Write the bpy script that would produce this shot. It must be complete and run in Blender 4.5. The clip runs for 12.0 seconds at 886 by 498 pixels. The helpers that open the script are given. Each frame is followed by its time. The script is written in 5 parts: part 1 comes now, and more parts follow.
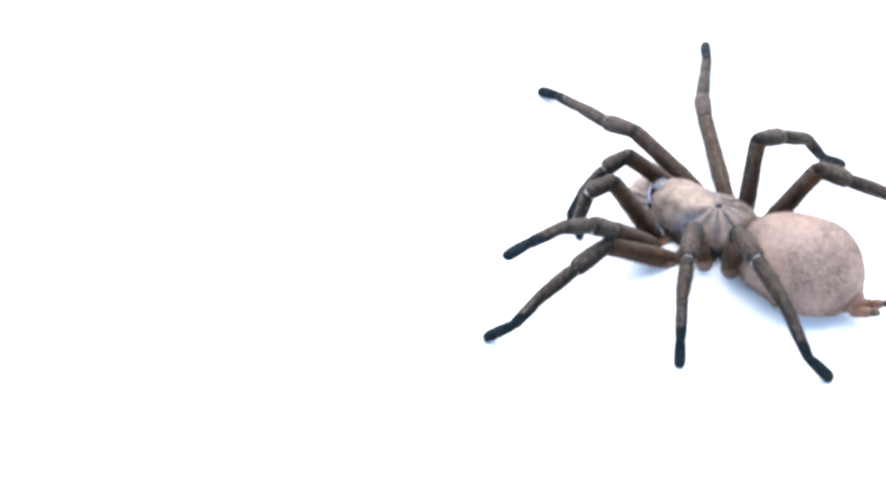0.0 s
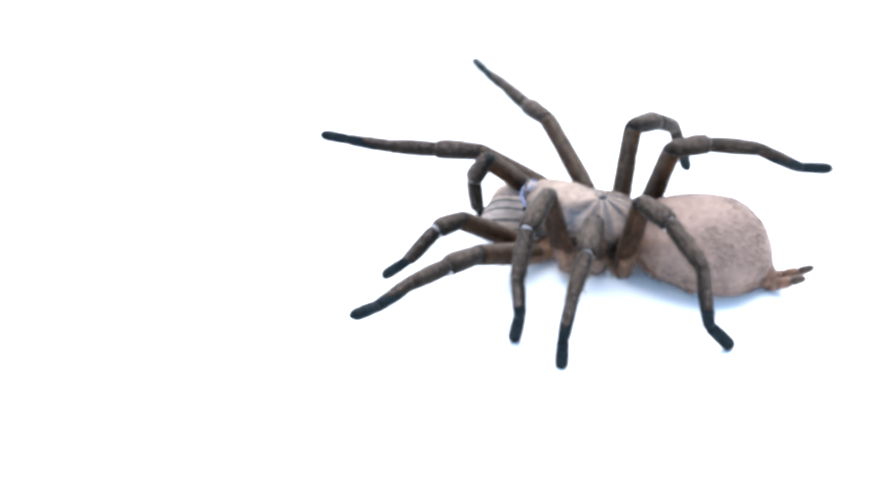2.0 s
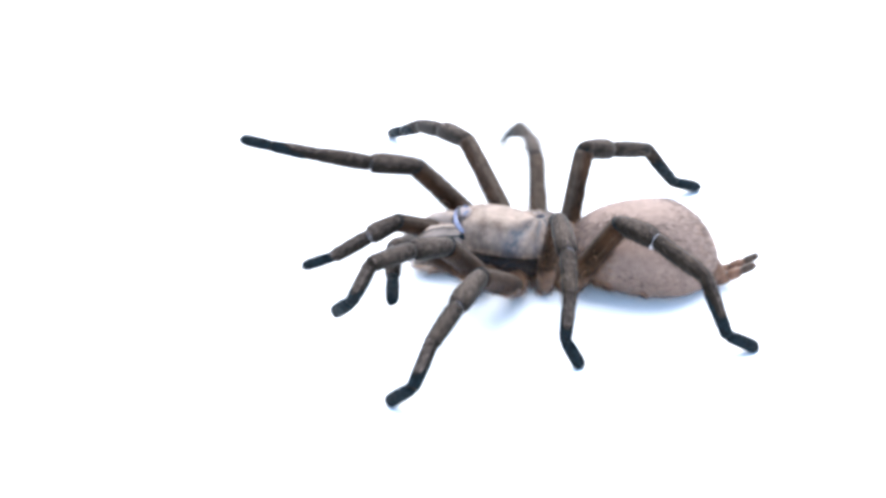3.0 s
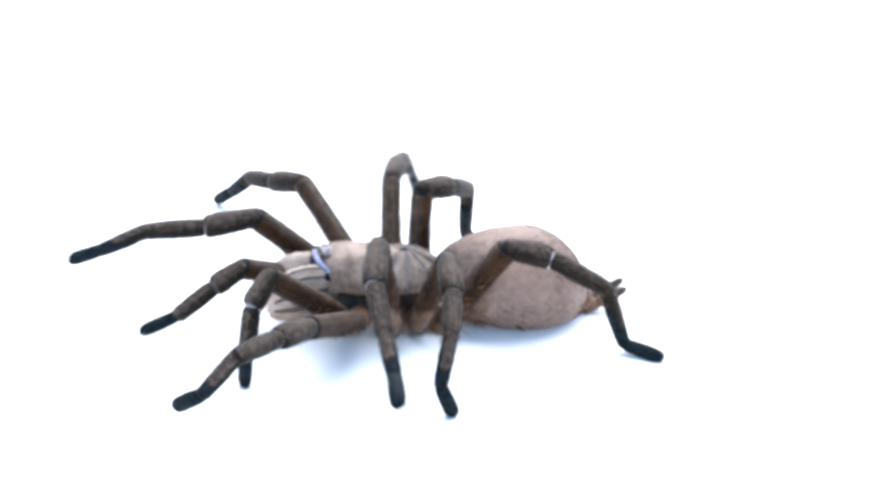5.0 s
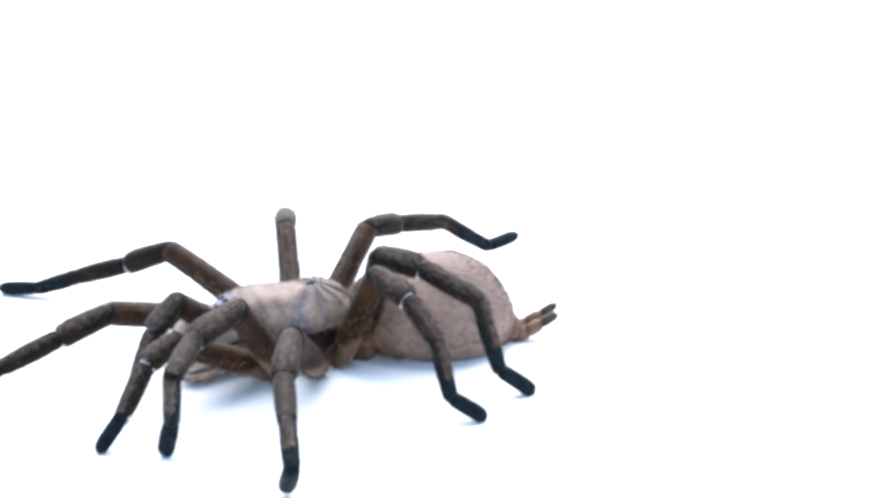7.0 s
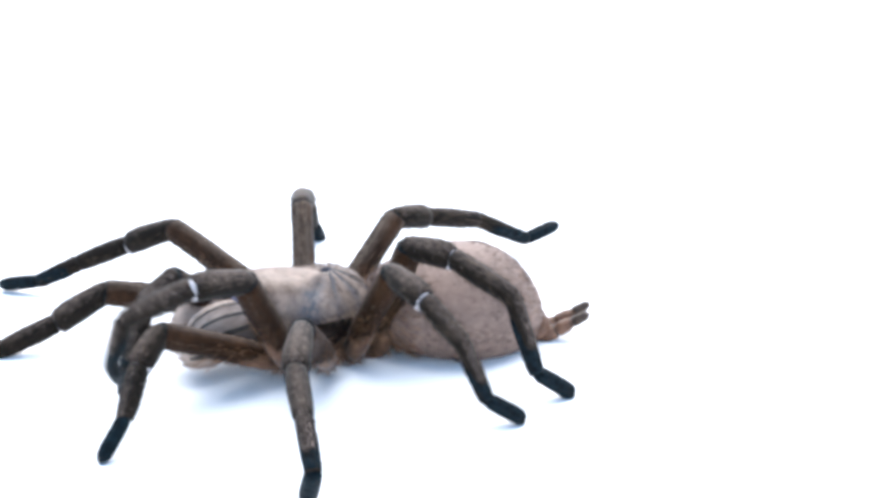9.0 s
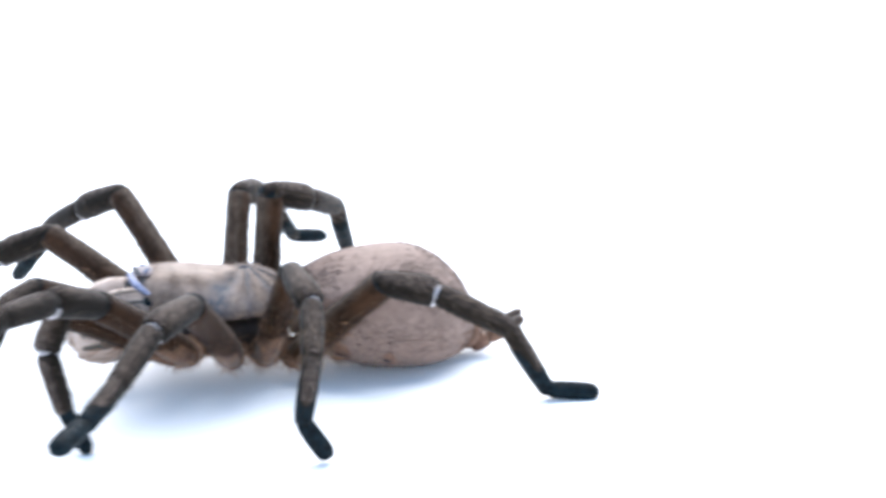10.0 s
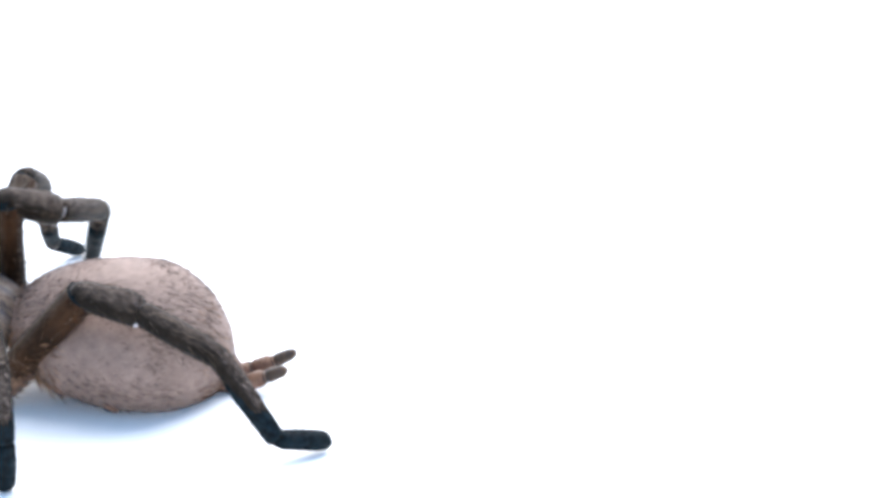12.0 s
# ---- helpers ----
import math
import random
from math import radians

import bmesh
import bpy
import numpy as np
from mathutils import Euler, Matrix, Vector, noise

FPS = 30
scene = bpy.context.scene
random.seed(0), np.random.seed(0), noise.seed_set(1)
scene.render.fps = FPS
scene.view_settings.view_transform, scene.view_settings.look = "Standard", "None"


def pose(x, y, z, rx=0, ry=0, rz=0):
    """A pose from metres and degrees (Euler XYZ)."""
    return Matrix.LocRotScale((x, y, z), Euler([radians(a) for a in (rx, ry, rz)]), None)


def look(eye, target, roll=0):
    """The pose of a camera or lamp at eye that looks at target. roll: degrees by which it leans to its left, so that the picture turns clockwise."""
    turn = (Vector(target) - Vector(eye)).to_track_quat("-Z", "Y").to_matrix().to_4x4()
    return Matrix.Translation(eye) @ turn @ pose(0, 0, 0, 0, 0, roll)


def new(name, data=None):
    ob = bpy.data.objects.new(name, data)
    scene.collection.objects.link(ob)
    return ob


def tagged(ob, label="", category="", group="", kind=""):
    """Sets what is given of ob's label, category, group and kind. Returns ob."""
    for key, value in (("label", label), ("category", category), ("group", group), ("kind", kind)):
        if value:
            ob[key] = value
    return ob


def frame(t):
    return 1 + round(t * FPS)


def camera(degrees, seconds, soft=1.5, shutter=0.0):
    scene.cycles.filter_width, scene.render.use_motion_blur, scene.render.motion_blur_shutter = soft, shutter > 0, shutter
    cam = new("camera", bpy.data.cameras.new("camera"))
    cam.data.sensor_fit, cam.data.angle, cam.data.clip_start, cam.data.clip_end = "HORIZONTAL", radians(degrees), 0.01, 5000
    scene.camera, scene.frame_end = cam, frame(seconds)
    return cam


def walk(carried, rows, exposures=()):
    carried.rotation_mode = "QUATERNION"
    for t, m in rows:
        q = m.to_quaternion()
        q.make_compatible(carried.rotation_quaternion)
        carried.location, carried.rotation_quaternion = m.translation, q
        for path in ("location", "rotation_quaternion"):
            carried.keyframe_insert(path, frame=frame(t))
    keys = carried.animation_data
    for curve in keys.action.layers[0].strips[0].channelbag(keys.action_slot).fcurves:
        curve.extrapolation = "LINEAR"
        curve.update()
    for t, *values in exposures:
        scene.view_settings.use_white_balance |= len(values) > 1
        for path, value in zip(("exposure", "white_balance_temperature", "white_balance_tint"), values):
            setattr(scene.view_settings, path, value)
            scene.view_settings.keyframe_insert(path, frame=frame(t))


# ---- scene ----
cam = camera(29.07, 12.0, soft=3.4, shutter=0.9)


def view(x, y, z, turn, down, roll):
    """A camera pose in centimetres: heading, angle below the horizon and roll in degrees."""
    m = Matrix.Translation((x / 100, y / 100, z / 100)) @ Matrix.Rotation(radians(turn), 4, "Z")
    return m @ Matrix.Rotation(radians(90 - down), 4, "X") @ Matrix.Rotation(radians(roll), 4, "Z")


walk(cam, [
    (0, view(1.599, -19.902, 19.237, 0.08, 45.98, -1.16)),
    (0.5, view(1.337, -20.143, 18.535, -0.31, 44.56, -0.96)),
    (1, view(0.932, -19.869, 17.453, -1.78, 43.13, -0.51)),
    (1.5, view(0.652, -20.617, 15.952, -2.40, 39.26, -0.66)),
    (2, view(0.542, -21.357, 14.449, -2.24, 35.37, 0.11)),
    (2.5, view(0.509, -21.892, 13.295, -1.89, 32.33, 0.78)),
    (3, view(0.322, -21.853, 12.737, -2.09, 31.45, 1.95)),
    (3.2, view(0.302, -21.793, 12.171, -2.10, 30.33, 2.15)),
    (4, view(0.139, -21.990, 11.423, -1.49, 28.01, 2.26)),
    (4.8, view(-0.024, -22.184, 10.678, -0.88, 25.69, 3.15)),
    (5, view(-0.078, -21.959, 9.891, -0.91, 24.13, 3.49)),
    (5.5, view(-0.561, -22.220, 8.372, -2.15, 19.89, 2.35)),
    (6, view(-0.519, -22.261, 8.111, -1.94, 19.03, 1.95)),
    (6.5, view(-0.319, -22.049, 8.421, -1.19, 20.20, 0.72)),
    (7, view(-0.217, -21.748, 8.461, -0.67, 20.70, 0.27)),
    (8.8, view(-0.180, -20.562, 8.178, 0.43, 21.41, -0.58)),
    (9, view(-0.174, -20.482, 7.958, 0.56, 20.89, -0.52)),
    (9.5, view(-0.303, -20.163, 6.785, 0.54, 17.65, -0.66)),
    (10, view(-0.701, -20.038, 6.738, -0.45, 17.77, -0.19)),
    (10.5, view(-0.765, -19.358, 7.045, -0.41, 20.00, 0.79)),
    (11, view(-1.054, -18.816, 6.917, -1.11, 20.20, 1.18)),
    (11.5, view(-1.236, -18.549, 7.000, -1.22, 20.93, 0.75)),
    (12, view(-1.274, -18.506, 7.073, -1.27, 21.42, 0.82)),
], exposures=[(0.0, 0.35), (2.5, 0.33), (5.0, 0.18), (7.0, 0.08), (12.0, 0.05)])

C = 0.01                     # one centimetre
RNG = random.Random(7)

# ---- light ----
world = bpy.data.worlds.new("studio")
scene.world = world
world.use_nodes = True
world.node_tree.nodes["Background"].inputs[0].default_value = (0.30, 0.58, 1.0, 1)
world.node_tree.nodes["Background"].inputs[1].default_value = 1.5
sun = new("overhead_softbox_light", bpy.data.lights.new("overhead_softbox_light", "SUN"))
sun.data.energy, sun.data.angle, sun.data.color = 9.4, radians(95), (1.0, 0.935, 0.88)
sun.matrix_world = look((0.03, 0.46, 0.6), (0, 0, 0))


# ---- materials ----
class Nodes:
    """Short hand for the node tree of one material."""

    def __init__(self, name, rough=0.6, sheen=0.0, spec=0.3):
        self.m = bpy.data.materials.new(name)
        self.m.use_nodes = True
        self.t = self.m.node_tree
        self.p = self.t.nodes["Principled BSDF"]
        self.p.inputs["Roughness"].default_value = rough
        self.p.inputs["Sheen Weight"].default_value = sheen
        self.p.inputs["Sheen Roughness"].default_value = 0.4
        self.p.inputs["Specular IOR Level"].default_value = spec
        self.co = self.add("ShaderNodeTexCoord").outputs["Object"]

    def add(self, kind, **props):
        n = self.t.nodes.new(kind)
        for k, v in props.items():
            setattr(n, k, v)
        return n

    def link(self, a, b):
        self.t.links.new(a, b)

    def noise(self, scale, detail=4, rough=0.6, stretch=(1, 1, 1)):
        mp = self.add("ShaderNodeMapping")
        mp.inputs["Scale"].default_value = stretch
        self.link(self.co, mp.inputs["Vector"])
        n = self.add("ShaderNodeTexNoise")
        n.inputs["Scale"].default_value, n.inputs["Detail"].default_value = scale, detail
        n.inputs["Roughness"].default_value = rough
        self.link(mp.outputs[0], n.inputs["Vector"])
        return n.outputs["Fac"]

    def ramp(self, fac, stops):
        n = self.add("ShaderNodeValToRGB")
        for i, (at, col) in enumerate(stops):
            e = n.color_ramp.elements[i] if i < 2 else n.color_ramp.elements.new(at)
            e.position, e.color = at, (*col, 1)
        self.link(fac, n.inputs[0])
        return n.outputs[0]

    def mix(self, fac, a, b, mode="MIX"):
        n = self.add("ShaderNodeMix", data_type="RGBA", blend_type=mode)
        for sock, v in ((n.inputs[0], fac), (n.inputs[6], a), (n.inputs[7], b)):
            if isinstance(v, (int, float)):
                sock.default_value = v
            elif isinstance(v, tuple):
                sock.default_value = (*v, 1)
            else:
                self.link(v, sock)
        return n.outputs[2]

    def math(self, op, a, b=0.0, c=0.0):
        n = self.add("ShaderNodeMath", operation=op)
        for sock, v in zip(n.inputs, (a, b, c)):
            if isinstance(v, (int, float)):
                sock.default_value = v
            else:
                self.link(v, sock)
        return n.outputs[0]

    def axes(self):
        n = self.add("ShaderNodeSeparateXYZ")
        self.link(self.co, n.inputs[0])
        return n.outputs

    def bump(self, height, strength=0.4, distance=0.0002):
        n = self.add("ShaderNodeBump")
        n.inputs["Strength"].default_value, n.inputs["Distance"].default_value = strength, distance
        self.link(height, n.inputs["Height"])
        self.link(n.outputs[0], self.p.inputs["Normal"])

    def done(self, colour):
        self.link(colour, self.p.inputs["Base Color"])
        return self.m


def paper_material():
    n = Nodes("white_paper", 0.75, 0, 0.2)
    c = n.ramp(n.noise(35, 5), [(0.3, (0.86, 0.865, 0.87)), (0.7, (0.885, 0.885, 0.885))])
    n.bump(n.noise(2500, 3), 0.08, 0.0001)
    return n.done(c)


def leg_material():
    """Brown cuticle under a grey velvet, painted paler on top as light from above, two bald lines along the back."""
    n = Nodes("leg_cuticle", 0.5, 0.05, 0.07)
    base = n.ramp(n.noise(260, 5), [(0.3, (0.006505, 0.00257, 0.0009882)), (0.52, (0.0223, 0.009351, 0.003655)), (0.75, (0.06505, 0.02833, 0.01136))])
    grain = n.noise(2400, 4, 0.75, (0.4, 1, 1))
    c = n.mix(0.4, base, n.ramp(grain, [(0.3, (0.004646, 0.001976, 0.001086)), (0.7, (0.05576, 0.02569, 0.01185))]))
    x, y, z = n.axes()
    line = n.math("ABSOLUTE", n.math("SUBTRACT", n.math("ABSOLUTE", y), 0.00055))
    line = n.math("LESS_THAN", line, 0.00016)
    top = n.math("GREATER_THAN", z, 0.0006)
    # brightness of light from above, put into the colour by local z
    down = n.math("MULTIPLY", n.math("SUBTRACT", n.math("ADD", z, n.math("MULTIPLY", n.math("SUBTRACT", grain, 0.5), 0.0012)), 0.0005), 750.0)
    down = n.math("MINIMUM", n.math("MAXIMUM", down, 0.0), 1.0)
    c = n.mix(n.math("MULTIPLY", down, 0.6), c, n.ramp(grain, [(0.3, (0.030, 0.023, 0.017)), (0.7, (0.140, 0.110, 0.088))]))
    c = n.mix(n.math("MULTIPLY", n.math("MULTIPLY", line, top), 0.4), c, (0.10, 0.077, 0.06))
    n.bump(grain, 0.5, 0.0002)
    return n.done(c)


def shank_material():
    """Grey-brown velvet of the outer leg, its back painted paler as if lit from above, with two dark lines."""
    n = Nodes("leg_coat_toplit", 0.55, 0.10, 0.07)
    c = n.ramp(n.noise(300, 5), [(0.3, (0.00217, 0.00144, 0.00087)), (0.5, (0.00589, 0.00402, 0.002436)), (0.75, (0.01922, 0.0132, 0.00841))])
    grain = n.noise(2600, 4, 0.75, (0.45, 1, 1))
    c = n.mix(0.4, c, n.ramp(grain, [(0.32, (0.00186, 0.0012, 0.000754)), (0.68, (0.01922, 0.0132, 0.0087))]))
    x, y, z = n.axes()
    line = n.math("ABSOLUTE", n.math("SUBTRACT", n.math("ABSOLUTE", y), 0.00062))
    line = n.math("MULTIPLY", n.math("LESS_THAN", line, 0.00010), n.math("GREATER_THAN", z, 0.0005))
    # z mask of the painted top light; sides and underside keep the dark base
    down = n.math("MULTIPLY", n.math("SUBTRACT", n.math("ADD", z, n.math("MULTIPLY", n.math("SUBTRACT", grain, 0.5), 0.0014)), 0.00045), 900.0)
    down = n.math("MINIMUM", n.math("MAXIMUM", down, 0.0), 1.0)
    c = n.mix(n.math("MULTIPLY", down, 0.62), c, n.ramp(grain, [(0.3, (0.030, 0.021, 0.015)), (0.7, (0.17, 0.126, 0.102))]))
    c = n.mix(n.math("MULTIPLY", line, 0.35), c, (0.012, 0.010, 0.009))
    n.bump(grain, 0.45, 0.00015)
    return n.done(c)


def hair_material(name, dark, light, rough=0.5, gloss=0.18):
    n = Nodes(name, rough, 0.02, gloss)
    g = n.add("ShaderNodeNewGeometry").outputs["Random Per Island"]
    return n.done(n.ramp(g, [(0.0, dark), (1.0, light)]))


def scopula_material():
    n = Nodes("black_scopula", 0.45, 0.01, 0.05)
    n.p.inputs["Sheen Tint"].default_value = (0.35, 0.6, 0.75, 1)
    g = n.noise(1300, 4)
    n.bump(g, 0.7, 0.0003)
    return n.done(n.ramp(g, [(0.3, (0.0015, 0.003, 0.004)), (0.7, (0.006, 0.014, 0.019))]))


def carapace_material():
    """Beige velvet with dark furrows that run out from the pit on the back."""
    n = Nodes("carapace_velvet", 0.55, 0.12)
    x, y, z = n.axes()
    dx = n.math("ADD", x, 0.0031)
    wob = n.math("MULTIPLY", n.math("SUBTRACT", n.noise(320, 3), 0.5), 0.5)
    th = n.math("ADD", n.math("ARCTAN2", n.math("ABSOLUTE", y), dx), wob)
    rad = n.math("SQRT", n.math("ADD", n.math("MULTIPLY", dx, dx), n.math("MULTIPLY", y, y)))
    ray = n.math("ABSOLUTE", n.math("COSINE", n.math("MULTIPLY", n.math("SUBTRACT", th, 1.1), 5.236)))
    ray = n.math("MULTIPLY", n.math("POWER", n.math("SUBTRACT", 1.0, ray), 0.9), n.math("GREATER_THAN", th, 1.1))
    out = n.math("SUBTRACT", 1.0, n.math("MULTIPLY", rad, 80.0))
    out = n.math("MAXIMUM", out, 0.45)
    # the broad neck furrow, from the pit forwards and outwards
    neck = n.math("MULTIPLY", n.math("SUBTRACT", th, 0.88), 4.2)
    neck = n.math("EXPONENT", n.math("MULTIPLY", n.math("MULTIPLY", neck, neck), -1.0))
    reach = n.math("MULTIPLY", n.math("SUBTRACT", rad, 0.0052), 220.0)
    neck = n.math("MULTIPLY", neck, n.math("EXPONENT", n.math("MULTIPLY", n.math("MULTIPLY", reach, reach), -1.0)))
    neck = n.math("MULTIPLY", neck, n.ramp(n.noise(700, 4, 0.7), [(0.34, (0.4, 0.4, 0.4)), (0.56, (1, 1, 1))]))
    fine = n.noise(900, 4, 0.7)
    c = n.ramp(n.noise(280, 5), [(0.30, (0.06993, 0.04358, 0.02804)), (0.5, (0.1889, 0.1327, 0.09812)), (0.72, (0.3287, 0.2426, 0.1927))])
    c = n.mix(0.4, c, n.ramp(fine, [(0.32, (0.05594, 0.03755, 0.02664)), (0.68, (0.3427, 0.2581, 0.2117))]))
    c = n.mix(n.math("MULTIPLY", ray, n.math("MULTIPLY", out, n.math("MULTIPLY", fine, 2.4))), c, (0.070, 0.070, 0.078))
    c = n.mix(n.math("MULTIPLY", neck, 1.0), c, (0.055, 0.062, 0.075))
    pit = n.math("LESS_THAN", n.math("ADD", rad, n.math("MULTIPLY", wob, 0.001)), 0.00065)
    c = n.mix(n.math("MULTIPLY", pit, 0.85), c, (0.018, 0.022, 0.035))
    n.bump(fine, 0.35, 0.0002)
    return n.done(c)


def plain(name, stops, scale=500, rough=0.5, sheen=0.1, bump=0.4, spec=0.3, stretch=(1, 1, 1)):
    n = Nodes(name, rough, sheen, spec)
    g = n.noise(scale, 5, 0.65, stretch)
    n.bump(g, bump, 0.0002)
    return n.done(n.ramp(g, stops))


PAPER = paper_material()
LEG = leg_material()
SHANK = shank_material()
LEG_HAIR = hair_material("grey_leg_hair", (0.001054, 0.0006409, 0.0003213), (0.02213, 0.01331, 0.007115), 0.5, 0.05)
# grey hair made pale to stand for light on the leg tops
GREY_TOPLIT_HAIR = hair_material("toplit_leg_hair", (0.018, 0.013, 0.010), (0.26, 0.200, 0.172), 0.5, 0.12)
DARK_HAIR = hair_material("dark_belly_hair", (0.04521, 0.0301, 0.02444), (0.1227, 0.08276, 0.06708))
PALE_HAIR = hair_material("pale_leg_hair", (0.036, 0.0224, 0.01352), (0.132, 0.0896, 0.05824))
RUST_HAIR = hair_material("rust_hair", (0.06831, 0.0301, 0.01414), (0.334, 0.1901, 0.1105))
SPIN_DARK_HAIR = hair_material("dark_rust_hair", (0.02, 0.010, 0.005), (0.16, 0.075, 0.038))
BLACK = scopula_material()
BLACK_HAIR = hair_material("black_scopula_hair", (0.0007, 0.0014, 0.0021), (0.0035, 0.0077, 0.0105), 0.6, 0.03)
MEMBRANE = plain("white_joint_skin", [(0.3, (0.192, 0.18, 0.18)), (0.7, (0.552, 0.528, 0.552))], 700, 0.35, 0, 0.2)
COXA = plain("rust_coxa", [(0.3, (0.02293, 0.01018, 0.004613)), (0.5, (0.08518, 0.04072, 0.01999)), (0.75, (0.2227, 0.1221, 0.06535))], 420, 0.5, 0.2)
# brown underside, darkened to paint the shade between carapace and coxae
UNDER = plain("underside_gap_shade", [(0.3, (0.005, 0.0035, 0.003)), (0.7, (0.035, 0.018, 0.011))], 420, 0.5, 0.1)
SHELL = carapace_material()
FURROW_HAIR = hair_material("furrow_hair", (0.01144, 0.01248, 0.01785), (0.0676, 0.05824, 0.06247))
SHELL_HAIR = hair_material("carapace_hair", (0.06013, 0.03773, 0.02415), (0.3187, 0.2298, 0.1753))
JAW = plain("jaw_velvet", [(0.3, (0.17, 0.125, 0.10)), (0.55, (0.39, 0.305, 0.255)), (0.8, (0.60, 0.49, 0.43))], 380, 0.5, 0.12, 0.4, 0.3, (0.4, 1, 1))
JAW_DARK = plain("jaw_bald_stripe", [(0.3, (0.025, 0.022, 0.018)), (0.7, (0.12, 0.098, 0.078))], 600, 0.4, 0.1)
RIM = plain("pale_shiny_rim", [(0.3, (0.1125, 0.12, 0.192)), (0.7, (0.315, 0.3375, 0.48))], 500, 0.22, 0, 0.2, 0.6)
BELLY = plain("abdomen_skin", [(0.25, (0.1466, 0.09811, 0.07718)), (0.5, (0.1945, 0.1316, 0.1053)), (0.8, (0.2494, 0.1728, 0.1409))], 900, 0.6, 0.05, 0.4)
BELLY_HAIR = hair_material("abdomen_hair", (0.11, 0.07333, 0.05771), (0.3081, 0.2207, 0.1798))
SPIN = plain("spinneret_skin", [(0.3, (0.0682, 0.03, 0.0156)), (0.7, (0.2232, 0.12, 0.075))], 420, 0.5, 0.2)
SPIN_DARK = plain("spinneret_dark", [(0.3, (0.012, 0.007, 0.004)), (0.7, (0.060, 0.036, 0.022))], 420, 0.5, 0.2)
EYE = plain("eye_glass", [(0.3, (0.010, 0.012, 0.02)), (0.7, (0.02, 0.025, 0.04))], 300, 0.08, 0, 0.0, 0.8)
EYE_PALE = plain("pale_eye_glass", [(0.3, (0.06, 0.078, 0.136)), (0.7, (0.132, 0.1625, 0.256))], 300, 0.12, 0, 0.0, 0.8)
LUNG = plain("book_lung_skin", [(0.3, (0.06, 0.02592, 0.01346)), (0.7, (0.204, 0.1152, 0.07646))], 500, 0.45, 0.1)
MOUND = plain("eye_mound_skin", [(0.3, (0.035, 0.0294, 0.03375)), (0.7, (0.21, 0.168, 0.1688))], 600, 0.45, 0.1)
FANG = plain("fang_horn", [(0.3, (0.010, 0.006, 0.005)), (0.7, (0.03, 0.016, 0.012))], 300, 0.2, 0, 0.1, 0.6)


